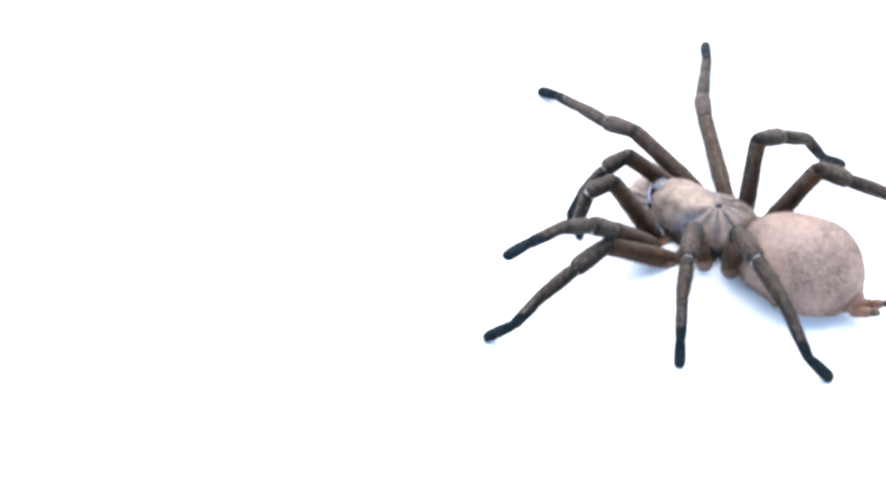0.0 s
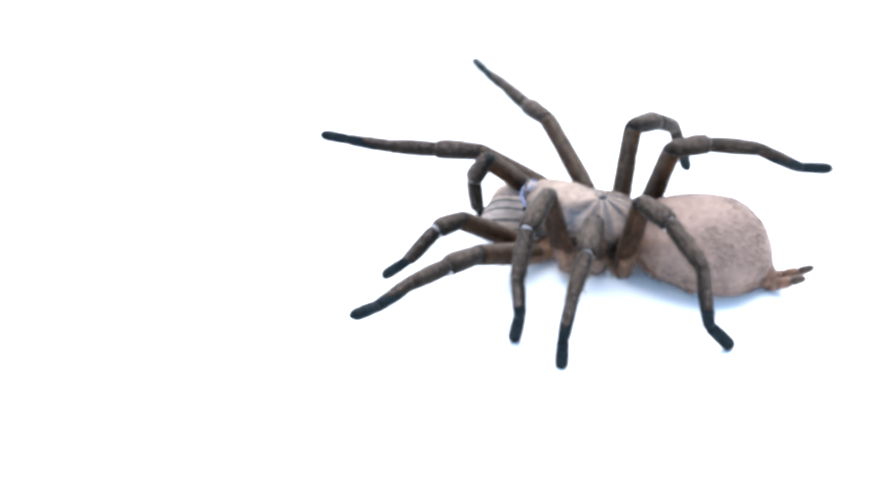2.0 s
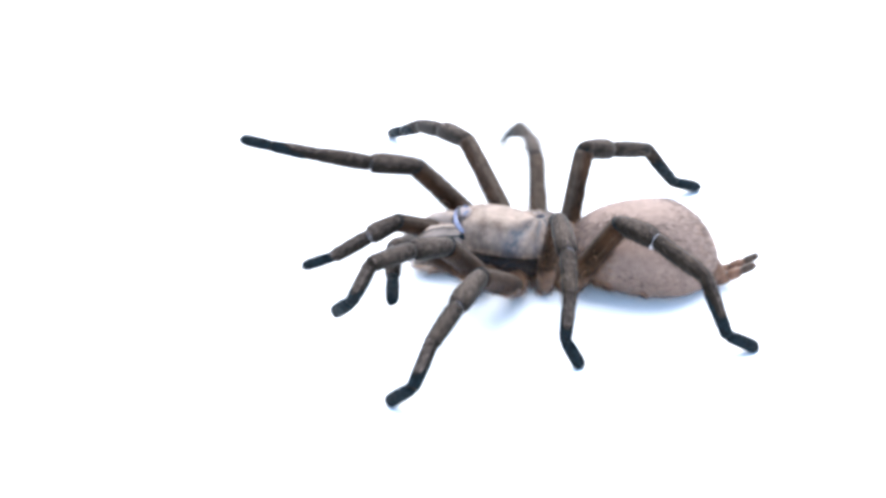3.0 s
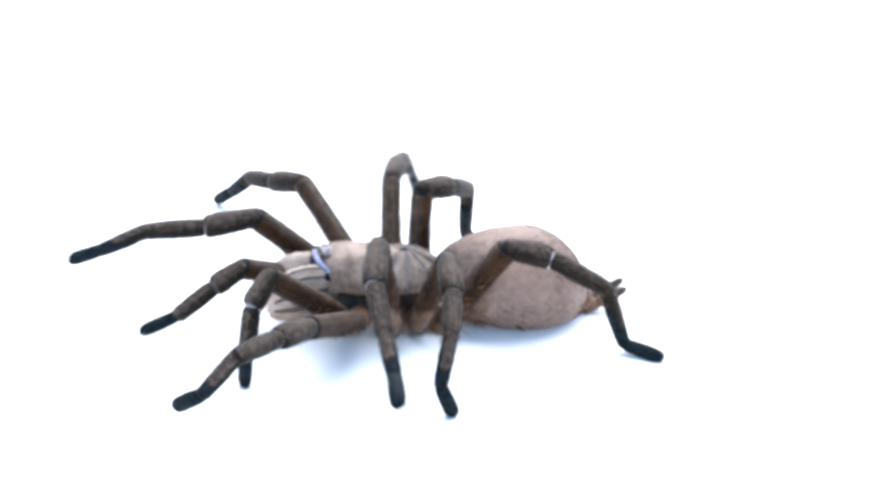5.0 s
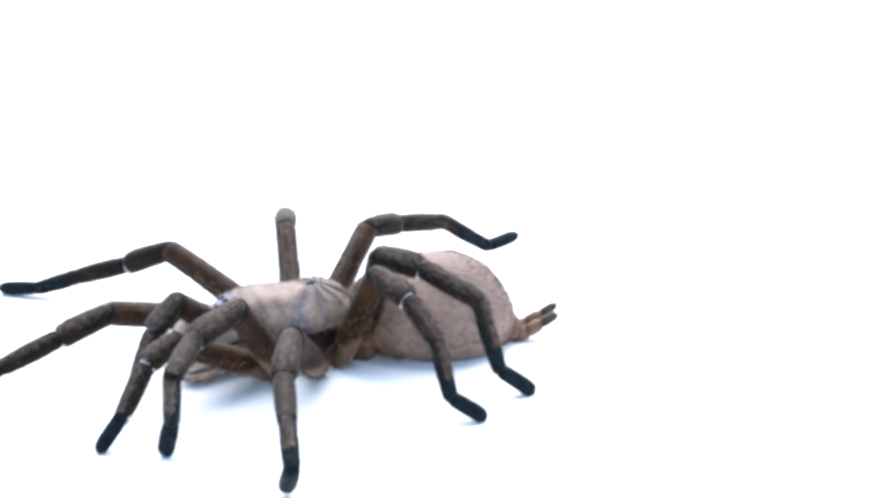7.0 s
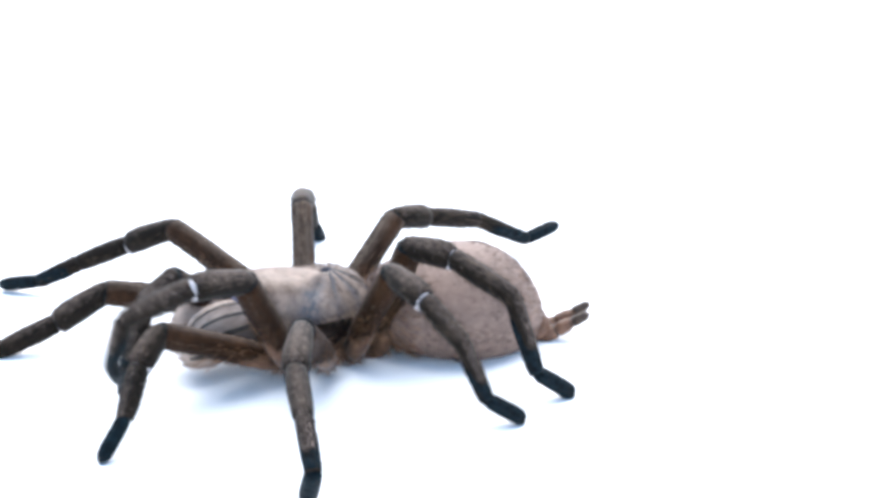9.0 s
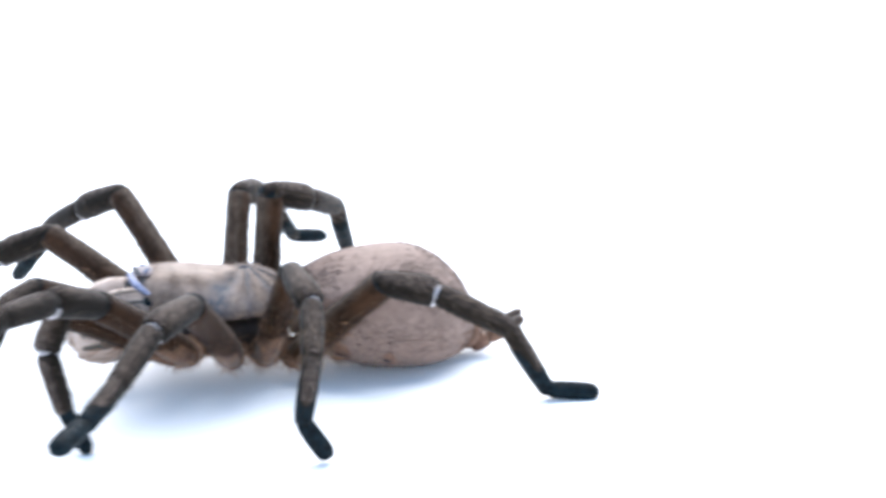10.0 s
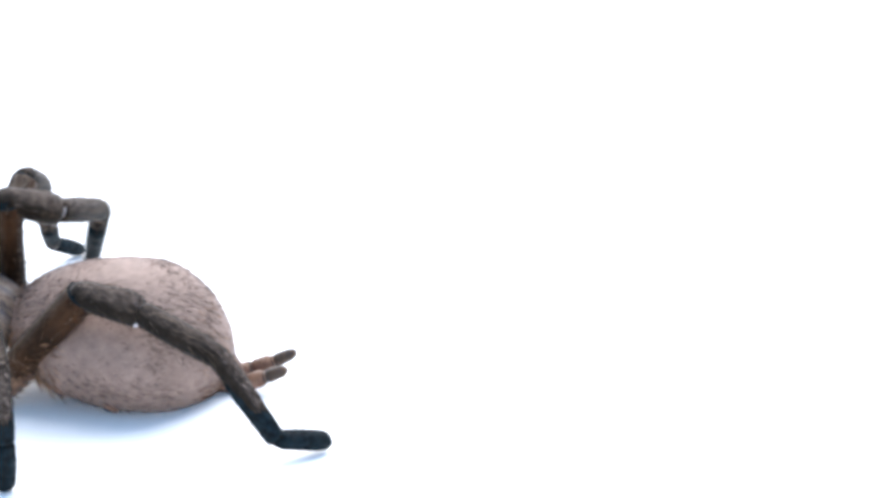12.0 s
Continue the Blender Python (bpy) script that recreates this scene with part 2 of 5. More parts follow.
# ---- mesh code ----
class Shape:
    """Vertices and faces of one mesh, in centimetres."""

    def __init__(self):
        self.v, self.f, self.mi = [], [], []

    def faces(self, fs, slot):
        self.f += fs
        self.mi += [slot] * len(fs)

    def loft(self, rings, slot=0, sides=16, power=1.0):
        """Rings (x, half width, half height, z, y) along x, closed at both ends. Returns the rings for hair."""
        start = len(self.v)
        for x, ry, rz, zc, yc in rings:
            for i in range(sides):
                a = 2 * math.pi * i / sides
                ca, sa = math.cos(a), math.sin(a)
                self.v.append((x, yc + ry * math.copysign(abs(ca) ** power, ca), zc + rz * math.copysign(abs(sa) ** power, sa)))
        fs = []
        for k in range(len(rings) - 1):
            for i in range(sides):
                a, b = start + k * sides + i, start + k * sides + (i + 1) % sides
                fs.append((a, b, b + sides, a + sides))
        fs.append(tuple(start + i for i in reversed(range(sides))))
        fs.append(tuple(start + (len(rings) - 1) * sides + i for i in range(sides)))
        self.faces(fs, slot)
        return rings

    def ball(self, c, r, slot=0, n=10):
        """An egg with centre c and half axes r."""
        start = len(self.v)
        for k in range(1, n):
            p = math.pi * k / n
            for i in range(2 * n):
                a = math.pi * i / n
                self.v.append((c[0] - r[0] * math.cos(p), c[1] + r[1] * math.sin(p) * math.cos(a), c[2] + r[2] * math.sin(p) * math.sin(a)))
        m = 2 * n
        fs = [(start + k * m + i, start + k * m + (i + 1) % m, start + (k + 1) * m + (i + 1) % m, start + (k + 1) * m + i)
              for k in range(n - 2) for i in range(m)]
        self.v += [(c[0] - r[0], c[1], c[2]), (c[0] + r[0], c[1], c[2])]
        lo, hi = len(self.v) - 2, len(self.v) - 1
        fs += [(lo, start + (i + 1) % m, start + i) for i in range(m)]
        fs += [(hi, start + (n - 2) * m + i, start + (n - 2) * m + (i + 1) % m) for i in range(m)]
        self.faces(fs, slot)

    def hair(self, p, normal, along, length, lean, slot, width=0.007):
        """One bent hair at p: lean 0 stands upright, 1 lies along the surface."""
        d = (normal * (1 - lean) + along * lean).normalized()
        side = d.cross(normal + along * 0.3 + Vector((RNG.uniform(-1, 1), RNG.uniform(-1, 1), RNG.uniform(-1, 1))))
        side = side.normalized() * width / 2
        mid = p + d * length * 0.5
        tip = mid + (d + along * 0.35).normalized() * length * 0.5
        i = len(self.v)
        self.v += [tuple(p - side), tuple(p + side), tuple(mid + side * 0.7), tuple(mid - side * 0.7), tuple(tip)]
        self.faces([(i, i + 1, i + 2, i + 3), (i + 3, i + 2, i + 4)], slot)

    def fur(self, rings, count, length, lean, slot, arc=(0, 360), span=(0.0, 1.0), width=0.007, forward=1):
        """Hairs spread at random over a loft; arc 0 is +y, 90 the back, 270 the underside."""
        x0, x1 = rings[0][0], rings[-1][0]
        for _ in range(count):
            x = x0 + (x1 - x0) * RNG.uniform(*span)
            a = radians(RNG.uniform(*arc))
            for r0, r1 in zip(rings, rings[1:]):
                if r0[0] <= x <= r1[0] or r0[0] >= x >= r1[0]:
                    break
            u = 0 if r1[0] == r0[0] else (x - r0[0]) / (r1[0] - r0[0])
            ry, rz, zc, yc = (r0[j] + (r1[j] - r0[j]) * u for j in (1, 2, 3, 4))
            p = Vector((x, yc + ry * math.cos(a), zc + rz * math.sin(a)))
            dx = r1[0] - r0[0]
            slope = 0.0 if abs(dx) < 1e-4 else max(-4, min(4, (r1[2] - r0[2]) / dx))
            big = max(ry, rz, 1e-4)
            nrm = Vector((-slope, rz * math.cos(a) / big, ry * math.sin(a) / big)).normalized()
            along = Vector((forward, RNG.uniform(-0.25, 0.25), RNG.uniform(-0.25, 0.25)))
            along = (along - nrm * along.dot(nrm)).normalized()
            self.hair(p - nrm * 0.008, nrm, along, length * RNG.uniform(0.55, 1.25), min(0.97, lean * RNG.uniform(0.75, 1.15)), slot, width)

    def grit(self, amount, scale, upto=None):
        """Uneven the vertices a little."""
        for i, v in enumerate(self.v[:upto]):
            d = noise.noise_vector(Vector(v) * scale) * amount
            self.v[i] = tuple(Vector(v) + d)

    def mesh(self, name, materials, turn=None):
        me = bpy.data.meshes.new(name)
        vs = [Vector(v) * C for v in self.v]
        if turn is not None:
            vs = [turn @ v for v in vs]
        me.from_pydata([tuple(v) for v in vs], [], self.f)
        for m in materials:
            me.materials.append(m)
        me.polygons.foreach_set("material_index", self.mi)
        me.polygons.foreach_set("use_smooth", [True] * len(self.f))
        me.update()
        return me


def part(name, shape, materials, parent, label="", turn=None):
    ob = new(name, shape.mesh(name, materials, turn))
    ob.parent = parent
    return tagged(ob, label)


# ---- the sheet ----
def seamless_sheet():
    """One sheet of white paper: flat under the animal, curved up far behind and around."""
    v, f = [], []
    prof = [(0.0, 0.0), (0.3, 0.0), (0.8, 0.0), (1.6, 0.0), (2.4, 0.0), (2.9, 0.10), (3.2, 0.35), (3.3, 0.9)]
    sides = 48
    v.append((0, 0, 0))
    for rr, z in prof[1:]:
        for i in range(sides):
            a = 2 * math.pi * i / sides
            v.append((rr * math.cos(a), rr * math.sin(a), z))
    f += [(0, 1 + i, 1 + (i + 1) % sides) for i in range(sides)]
    for k in range(len(prof) - 2):
        b = 1 + k * sides
        f += [(b + i, b + sides + i, b + sides + (i + 1) % sides, b + (i + 1) % sides) for i in range(sides)]
    me = bpy.data.meshes.new("ground")
    me.from_pydata(v, [], f)
    me.materials.append(PAPER)
    me.polygons.foreach_set("use_smooth", [True] * len(f))
    sheet = new("ground", me)
    sheet.location.z = 0.06 * C
    tagged(sheet, "seamless sheet of bright white paper under the spider", "ground", "", "structure")


seamless_sheet()

# ---- the spider: lengths and joints in centimetres ----
LENGTHS = ((1.482, 0.625, 0.741, 0.642, 0.437),
           (1.629, 0.620, 0.685, 0.565, 0.496),
           (1.410, 0.571, 0.622, 0.628, 0.445),
           (1.470, 0.535, 0.819, 0.846, 0.495),
           (1.588, 0.402, 0.570, 0.457))
BASES = ((0.459, 0.689, -0.300), (0.027, 0.760, -0.360), (-0.355, 0.592, -0.450), (-0.697, 0.513, -0.540), (0.522, 0.522, -0.371))
BELLY_AT, BELLY_AXES, BELLY_FRONT, BELLY_TILT = (-1.542, -0.165), (0.847, 0.819, 0.635), 1.2, -0.060
TAIL = (-2.430, -0.600, -2.900, -0.400)
SIZES = (0.93, 0.92, 0.90, 0.93, 0.86)
WAIST = (-0.385, 0.000, 0.027)
SIDES = {"left": 1, "right": -1}

SHIELD, WIDE, PIT = 1.09, 0.71, -0.31   # size of the back shield, its width, the pit on it
spider = new("spider")
tagged(spider, "large grey-brown velvety ground spider walking on white paper", "spider")


def outline(a):
    """Edge of the carapace from above, seen from the pit on its back, at angle a from straight ahead."""
    pts = [(0, 1.10), (12, 1.11), (22, 1.08), (32, 0.98), (45, 0.86), (60, 0.76), (80, 0.70), (100, 0.665), (120, 0.63), (140, 0.575), (160, 0.51), (180, 0.48)]
    a = abs(math.degrees(a))
    for (a0, r0), (a1, r1) in zip(pts, pts[1:]):
        if a0 <= a <= a1:
            u = (a - a0) / (a1 - a0)
            return (r0 + (r1 - r0) * u) * SHIELD
    return pts[-1][1] * SHIELD


def carapace_height(x, y, rr):
    """Height of the back over the body's origin at a point; rr runs from 0 at the pit to 1 at the edge."""
    edge = -0.02 + 0.01 * max(0, x)
    top = 0.325 + 0.085 * math.exp(-((x - 0.68) / 0.45) ** 2)
    th = math.atan2(abs(y), x - PIT)
    z = edge + (top - edge) * (1 - rr ** (1.9 + 9 * math.exp(-(th / 0.45) ** 2))) ** 0.72
    ray = (1 - abs(math.cos(5.236 * (th - 1.1)))) ** 2 if th > 1.1 else 0.0
    z -= 0.034 * ray * math.exp(-((rr - 0.42) / 0.28) ** 2)
    z -= 0.05 * math.exp(-((th - 0.88) / 0.2) ** 2 - ((rr - 0.48) / 0.26) ** 2)
    z -= 0.085 * math.exp(-(rr / 0.075) ** 2)
    return z


def build_carapace():
    s = Shape()
    na, nr = 96, 26
    s.v.append((PIT, 0, carapace_height(PIT, 0, 0)))
    for k in range(1, nr + 1):
        rr = k / nr
        for i in range(na):
            a = 2 * math.pi * i / na
            a = a if a <= math.pi else a - 2 * math.pi
            r = outline(a) * rr
            x, y = PIT + r * math.cos(a), WIDE * r * math.sin(a)
            s.v.append((x, y, carapace_height(x, y, rr)))
    # the edge turns under
    for i in range(na):
        x, y, z = s.v[1 + (nr - 1) * na + i]
        s.v.append((x * 0.93 - 0.01, y * 0.92, z - 0.05))
    fs = [(0, 1 + i, 1 + (i + 1) % na) for i in range(na)]
    for k in range(nr):
        b = 1 + k * na
        fs += [(b + i, b + na + i, b + na + (i + 1) % na, b + (i + 1) % na) for i in range(na)]
    s.faces(fs, 0)
    top = len(s.v)
    s.grit(0.012, 5, top)
    for _ in range(7500):
        a, rr = RNG.uniform(-math.pi, math.pi), math.sqrt(RNG.uniform(0.01, 1))
        r = outline(a) * rr
        x, y = PIT + r * math.cos(a), WIDE * r * math.sin(a)
        z = carapace_height(x, y, min(rr, 0.985))
        e = 0.02
        rx = min(0.985, math.hypot(x + e - PIT, y / WIDE) / outline(math.atan2(y / WIDE, x + e - PIT)))
        ryy = min(0.985, math.hypot(x - PIT, (y + e) / WIDE) / outline(math.atan2((y + e) / WIDE, x - PIT)))
        nrm = Vector((-(carapace_height(x + e, y, rx) - z) / e, -(carapace_height(x, y + e, ryy) - z) / e, 1))
        nrm.x, nrm.y = max(-2, min(2, nrm.x)), max(-2, min(2, nrm.y))
        nrm.normalize()
        out = Vector((math.cos(a) * 0.6 - 0.2, math.sin(a), 0))
        out = (out - nrm * out.dot(nrm)).normalized()
        edge = rr > 0.93
        th = math.atan2(abs(y), x - PIT) + RNG.gauss(0, 0.06)
        far = math.hypot(x - PIT, y)
        dark = 1.2 * math.exp(-((th - 0.88) / 0.20) ** 2 - ((far - 0.50) / 0.34) ** 2)
        if th > 1.1:
            dark = max(dark, 1.15 * (1 - abs(math.cos(5.236 * (th - 1.1)))) ** 0.7 * max(0.35, 1 - far / 0.9))
        s.hair(Vector((x, y, z - 0.012)), nrm, out, RNG.uniform(0.05, 0.11) * (1.4 if edge else 1), RNG.uniform(0.78, 0.96), 2 if RNG.random() < dark else 1, 0.006)
    part("carapace", s, [SHELL, SHELL_HAIR, FURROW_HAIR], spider, "beige velvety back shield with dark furrows round a pit")
    # pale bald band round the front, over the jaws; below it a black strip as gap shade
    for name, material, wide, drop, tall, off, label in (("front_rim", RIM, 22, 0.0, 0.10, 0.020, "pale shiny bluish rim"), ("front_gap_shade", BLACK, 24, -0.085, 0.12, 0.040, "black strip drawn as the shaded gap over the jaws")):
        s = Shape()
        n = 33
        for i in range(n):
            u = -1 + 2 * i / (n - 1)
            a = radians(wide * u)
            r = outline(a)
            zc = 0.30 + drop - 0.34 * abs(u * wide / 50) ** 1.7
            half = 0.5 * tall * (1 - 0.9 * u ** 4)
            for dz, dr in ((1.0, -0.02), (0.7, off * 0.8), (0.0, off), (-0.7, off * 0.8), (-1.0, -0.02)):
                k = r + dr - 0.03
                s.v.append((PIT + k * math.cos(a), WIDE * k * math.sin(a), zc + half * dz))
        s.faces([(5 * i + j, 5 * i + 5 + j, 5 * i + 6 + j, 5 * i + 1 + j) for i in range(n - 1) for j in range(4)], 0)
        s.grit(0.008, 9)
        part(name, s, [material], spider, label)


def build_eyes():
    s = Shape()
    s.ball((0.735, 0, 0.366), (0.11, 0.14, 0.040), 0, 10)
    s.grit(0.008, 14)
    hill = part("eye_mound", s, [MOUND], spider, "small raised dark mound that carries the eyes")
    for x, y, r, m in ((0.81, 0.042, 0.027, EYE), (0.805, 0.092, 0.026, EYE), (0.735, 0.102, 0.023, EYE_PALE), (0.705, 0.064, 0.021, EYE_PALE)):
        for sd in (1, -1):
            e = Shape()
            z = 0.366 + 0.045 * math.sqrt(max(0.05, 1 - ((x - 0.735) / 0.10) ** 2 - (y / 0.135) ** 2))
            e.ball((x, y * sd, z), (r, r, r), 0, 6)
            part("eye", e, [m], hill, "glossy dark eye" if m is EYE else "glossy pale eye")


def build_jaws():
    for sd in (1, -1):
        s = Shape()
        rings = [(0.60, 0.10, 0.18, -0.07, 0.16 * sd), (0.76, 0.165, 0.30, -0.07, 0.172 * sd), (0.90, 0.180, 0.345, -0.08, 0.183 * sd), (1.04, 0.186, 0.365, -0.095, 0.187 * sd),
                 (1.19, 0.180, 0.355, -0.125, 0.183 * sd), (1.32, 0.160, 0.305, -0.165, 0.172 * sd), (1.42, 0.120, 0.215, -0.21, 0.162 * sd), (1.47, 0.055, 0.09, -0.25, 0.156 * sd)]
        s.loft(rings, 0, 22)
        s.grit(0.01, 8)
        s.fur(rings, 900, 0.06, 0.9, 1, (0, 360))
        s.fur(rings, 260, 0.12, 0.6, 3, (200, 340), (0.5, 1.0))
        # bald dark stripes along the upper side
        for ang, half in ((72 if sd > 0 else 108, 3.5), (44 if sd > 0 else 136, 3.0), (12 if sd > 0 else 168, 5.0), (-20 if sd > 0 else 200, 7.0)):
            i0 = len(s.v)
            for x, ry, rz, zc, yc in rings[1:7]:
                for da in (-half, half):
                    a = radians(ang + da)
                    s.v.append((x, yc + (ry + 0.006) * math.cos(a), zc + (rz + 0.006) * math.sin(a)))
            s.faces([(i0 + 2 * k, i0 + 2 * k + 1, i0 + 2 * k + 3, i0 + 2 * k + 2) for k in range(5)], 2)
        jaw = part("chelicera", s, [JAW, SHELL_HAIR, JAW_DARK, RUST_HAIR], spider, "bulging pale jaw with dark bald stripes")
        s = Shape()
        fang = [(1.33 - 0.45 * u, 0.045 * (1 - u) + 0.006, 0.05 * (1 - u) + 0.006, -0.43 - 0.06 * math.sin(math.pi * u), (0.14 - 0.03 * u) * sd) for u in (0, 0.15, 0.35, 0.6, 0.85, 1.0)]
        s.loft(fang[::-1], 0, 10)
        part("fang", s, [FANG], jaw, "black folded fang")


def build_underside():
    s = Shape()
    # wide enough to show as a dark wall below the carapace edge
    rings = [(-0.80, 0.10, 0.10, -0.20, 0), (-0.68, 0.28, 0.20, -0.24, 0), (-0.5, 0.42, 0.25, -0.27, 0), (-0.2, 0.51, 0.27, -0.28, 0), (0.15, 0.52, 0.27, -0.28, 0), (0.40, 0.45, 0.25, -0.26, 0), (0.62, 0.33, 0.18, -0.22, 0)]
    s.loft(rings, 0, 20)
    s.fur(rings, 900, 0.10, 0.7, 1, (150, 390))
    part("sternum", s, [UNDER, SPIN_DARK_HAIR], spider, "brown hairy breast plate, darkened as the shaded gap round it")


def build_abdomen():
    """Origin at the waist; it reaches back along -x."""
    s = Shape()
    n = 34
    rings = []
    for k in range(n + 1):
        a = math.pi * (0.02 + 0.96 * k / n)
        along = math.cos(a) * (BELLY_FRONT if a < math.pi / 2 else BELLY_AXES[0])
        fat = math.sin(a) ** (0.92 if a < math.pi / 2 else 1.08)
        droop = -0.03 * math.sin(2 * a) if a < math.pi / 2 else -0.17 * math.cos(a) ** 2
        rings.append((along, BELLY_AXES[1] * fat, BELLY_AXES[2] * fat, droop, 0.0))
    s.loft(rings, 0, 48)
    s.grit(0.012, 2.2)
    s.fur(rings, 15000, 0.075, 0.95, 1, (0, 360), (0.02, 0.985), 0.0065, -1)
    s.fur(rings, 400, 0.10, 0.9, 1, (0, 360), (0.03, 0.97), 0.005, -1)
    s.fur(rings, 4600, 0.08, 0.93, 4, (0, 360), (0.03, 0.97), 0.008, -1)
    s.fur(rings, 1500, 0.15, 0.7, 3, (150, 390), (0.0, 0.27), 0.007, -1)
    s.fur(rings, 900, 0.10, 0.8, 2, (180, 360), (0.86, 0.995), 0.007, -1)
    s.fur(rings, 500, 0.10, 0.85, 3, (0, 360), (0.82, 0.99), 0.006, -1)
    turn = Matrix.Translation((BELLY_AT[0] * C, 0, BELLY_AT[1] * C)) @ Matrix.Rotation(BELLY_TILT, 4, "Y")
    ob = part("abdomen", s, [BELLY, BELLY_HAIR, SPIN_DARK_HAIR, RUST_HAIR, DARK_HAIR], spider, "plump pinkish-grey velvety abdomen", turn)
    # book lungs: bare rust patches with a dark slit, two on each side of the belly
    for x, deg, size in ((0.62, 40, 1.0), (0.16, 36, 0.8)):
        for sd in (1, -1):
            fat = math.sqrt(max(0.0, 1 - (x / BELLY_FRONT) ** 2)) ** 0.92
            w = radians(deg)
            at = Vector((x, sd * BELLY_AXES[1] * fat * math.cos(w) * 0.985, -BELLY_AXES[2] * fat * math.sin(w) * 0.985 - 0.02))
            nrm = Vector((0.25, sd * math.cos(w) * BELLY_AXES[2], -math.sin(w) * BELLY_AXES[1])).normalized()
            q = turn @ Matrix.Translation(at * C) @ nrm.to_track_quat("Z", "X").to_matrix().to_4x4()
            s = Shape()
            s.ball((0, 0, 0), (0.15 * size, 0.10 * size, 0.03), 0, 8)
            s.grit(0.012, 11)
            patch = part("book_lung", s, [LUNG], ob, "bare rust-coloured patch", q)
            s = Shape()
            s.ball((0.01, 0.01, 0.028), (0.028 * size, 0.07 * size, 0.014), 0, 6)
            part("slit", s, [FANG], patch, "dark breathing slit", q)
    # spinnerets
    root, tip = Vector((TAIL[0], 0, TAIL[1])), Vector((TAIL[2], 0, TAIL[3]))
    rise = math.degrees(math.atan2(tip.z - root.z, root.x - tip.x))
    for sd, tilt, long in ((1, rise + 3, 0.94), (-1, rise - 2, 1.0)):
        s = Shape()
        L = (tip - root).length * 1.1 * long + 0.10
        rr = []
        for u, r in ((0, 0.085), (0.16, 0.092), (0.30, 0.085), (0.33, 0.066), (0.38, 0.082), (0.56, 0.080), (0.62, 0.060), (0.66, 0.056), (0.72, 0.066), (0.9, 0.058), (0.97, 0.04), (1.0, 0.015)):
            rr.append((L * u, r, r, 0.05 * u * u, 0.0))
        s.loft(rr[:4], 0, 14)
        s.loft(rr[3:8], 0, 14)
        s.loft(rr[7:], 2, 14)
        for u, r0 in ((0.31, 0.080), (0.63, 0.062)):
            s.loft([(L * u - 0.014, r0 * 0.9, r0 * 0.9, 0.05 * u * u, 0.0), (L * u, r0, r0, 0.05 * u * u, 0.0), (L * u + 0.014, r0 * 0.9, r0 * 0.9, 0.05 * u * u, 0.0)], 2, 14)
        s.fur(rr, 240, 0.05, 0.85, 1)
        t = Matrix.Translation(((root.x + 0.08) * C, 0.085 * sd * C, (root.z - 0.03) * C)) @ Matrix.Rotation(radians(180 - 8 * sd), 4, "Z") @ Matrix.Rotation(radians(-tilt), 4, "Y")
        part("spinneret", s, [SPIN, RUST_HAIR, SPIN_DARK], ob, "long jointed rust-brown spinneret", t)
    s = Shape()
    back = Vector((BELLY_AT[0], 0, BELLY_AT[1])) + Vector((-BELLY_AXES[0] * 0.72, 0, -0.26))
    way = root - back
    rr = [(-0.05, 0.30, 0.26, 0, 0), (way.length * 0.35, 0.27, 0.22, 0, 0), (way.length * 0.7, 0.20, 0.155, 0, 0), (way.length + 0.02, 0.14, 0.10, 0, 0)]
    s.loft(rr, 0, 18)
    s.grit(0.02, 9)
    s.fur(rr, 420, 0.075, 0.8, 1)
    t = Matrix.Translation(back * C) @ way.to_track_quat("X", "Z").to_matrix().to_4x4()
    part("spinneret_base", s, [LUNG, SPIN_DARK_HAIR], ob, "hairy rust-tinged tail cone", t)
    return ob


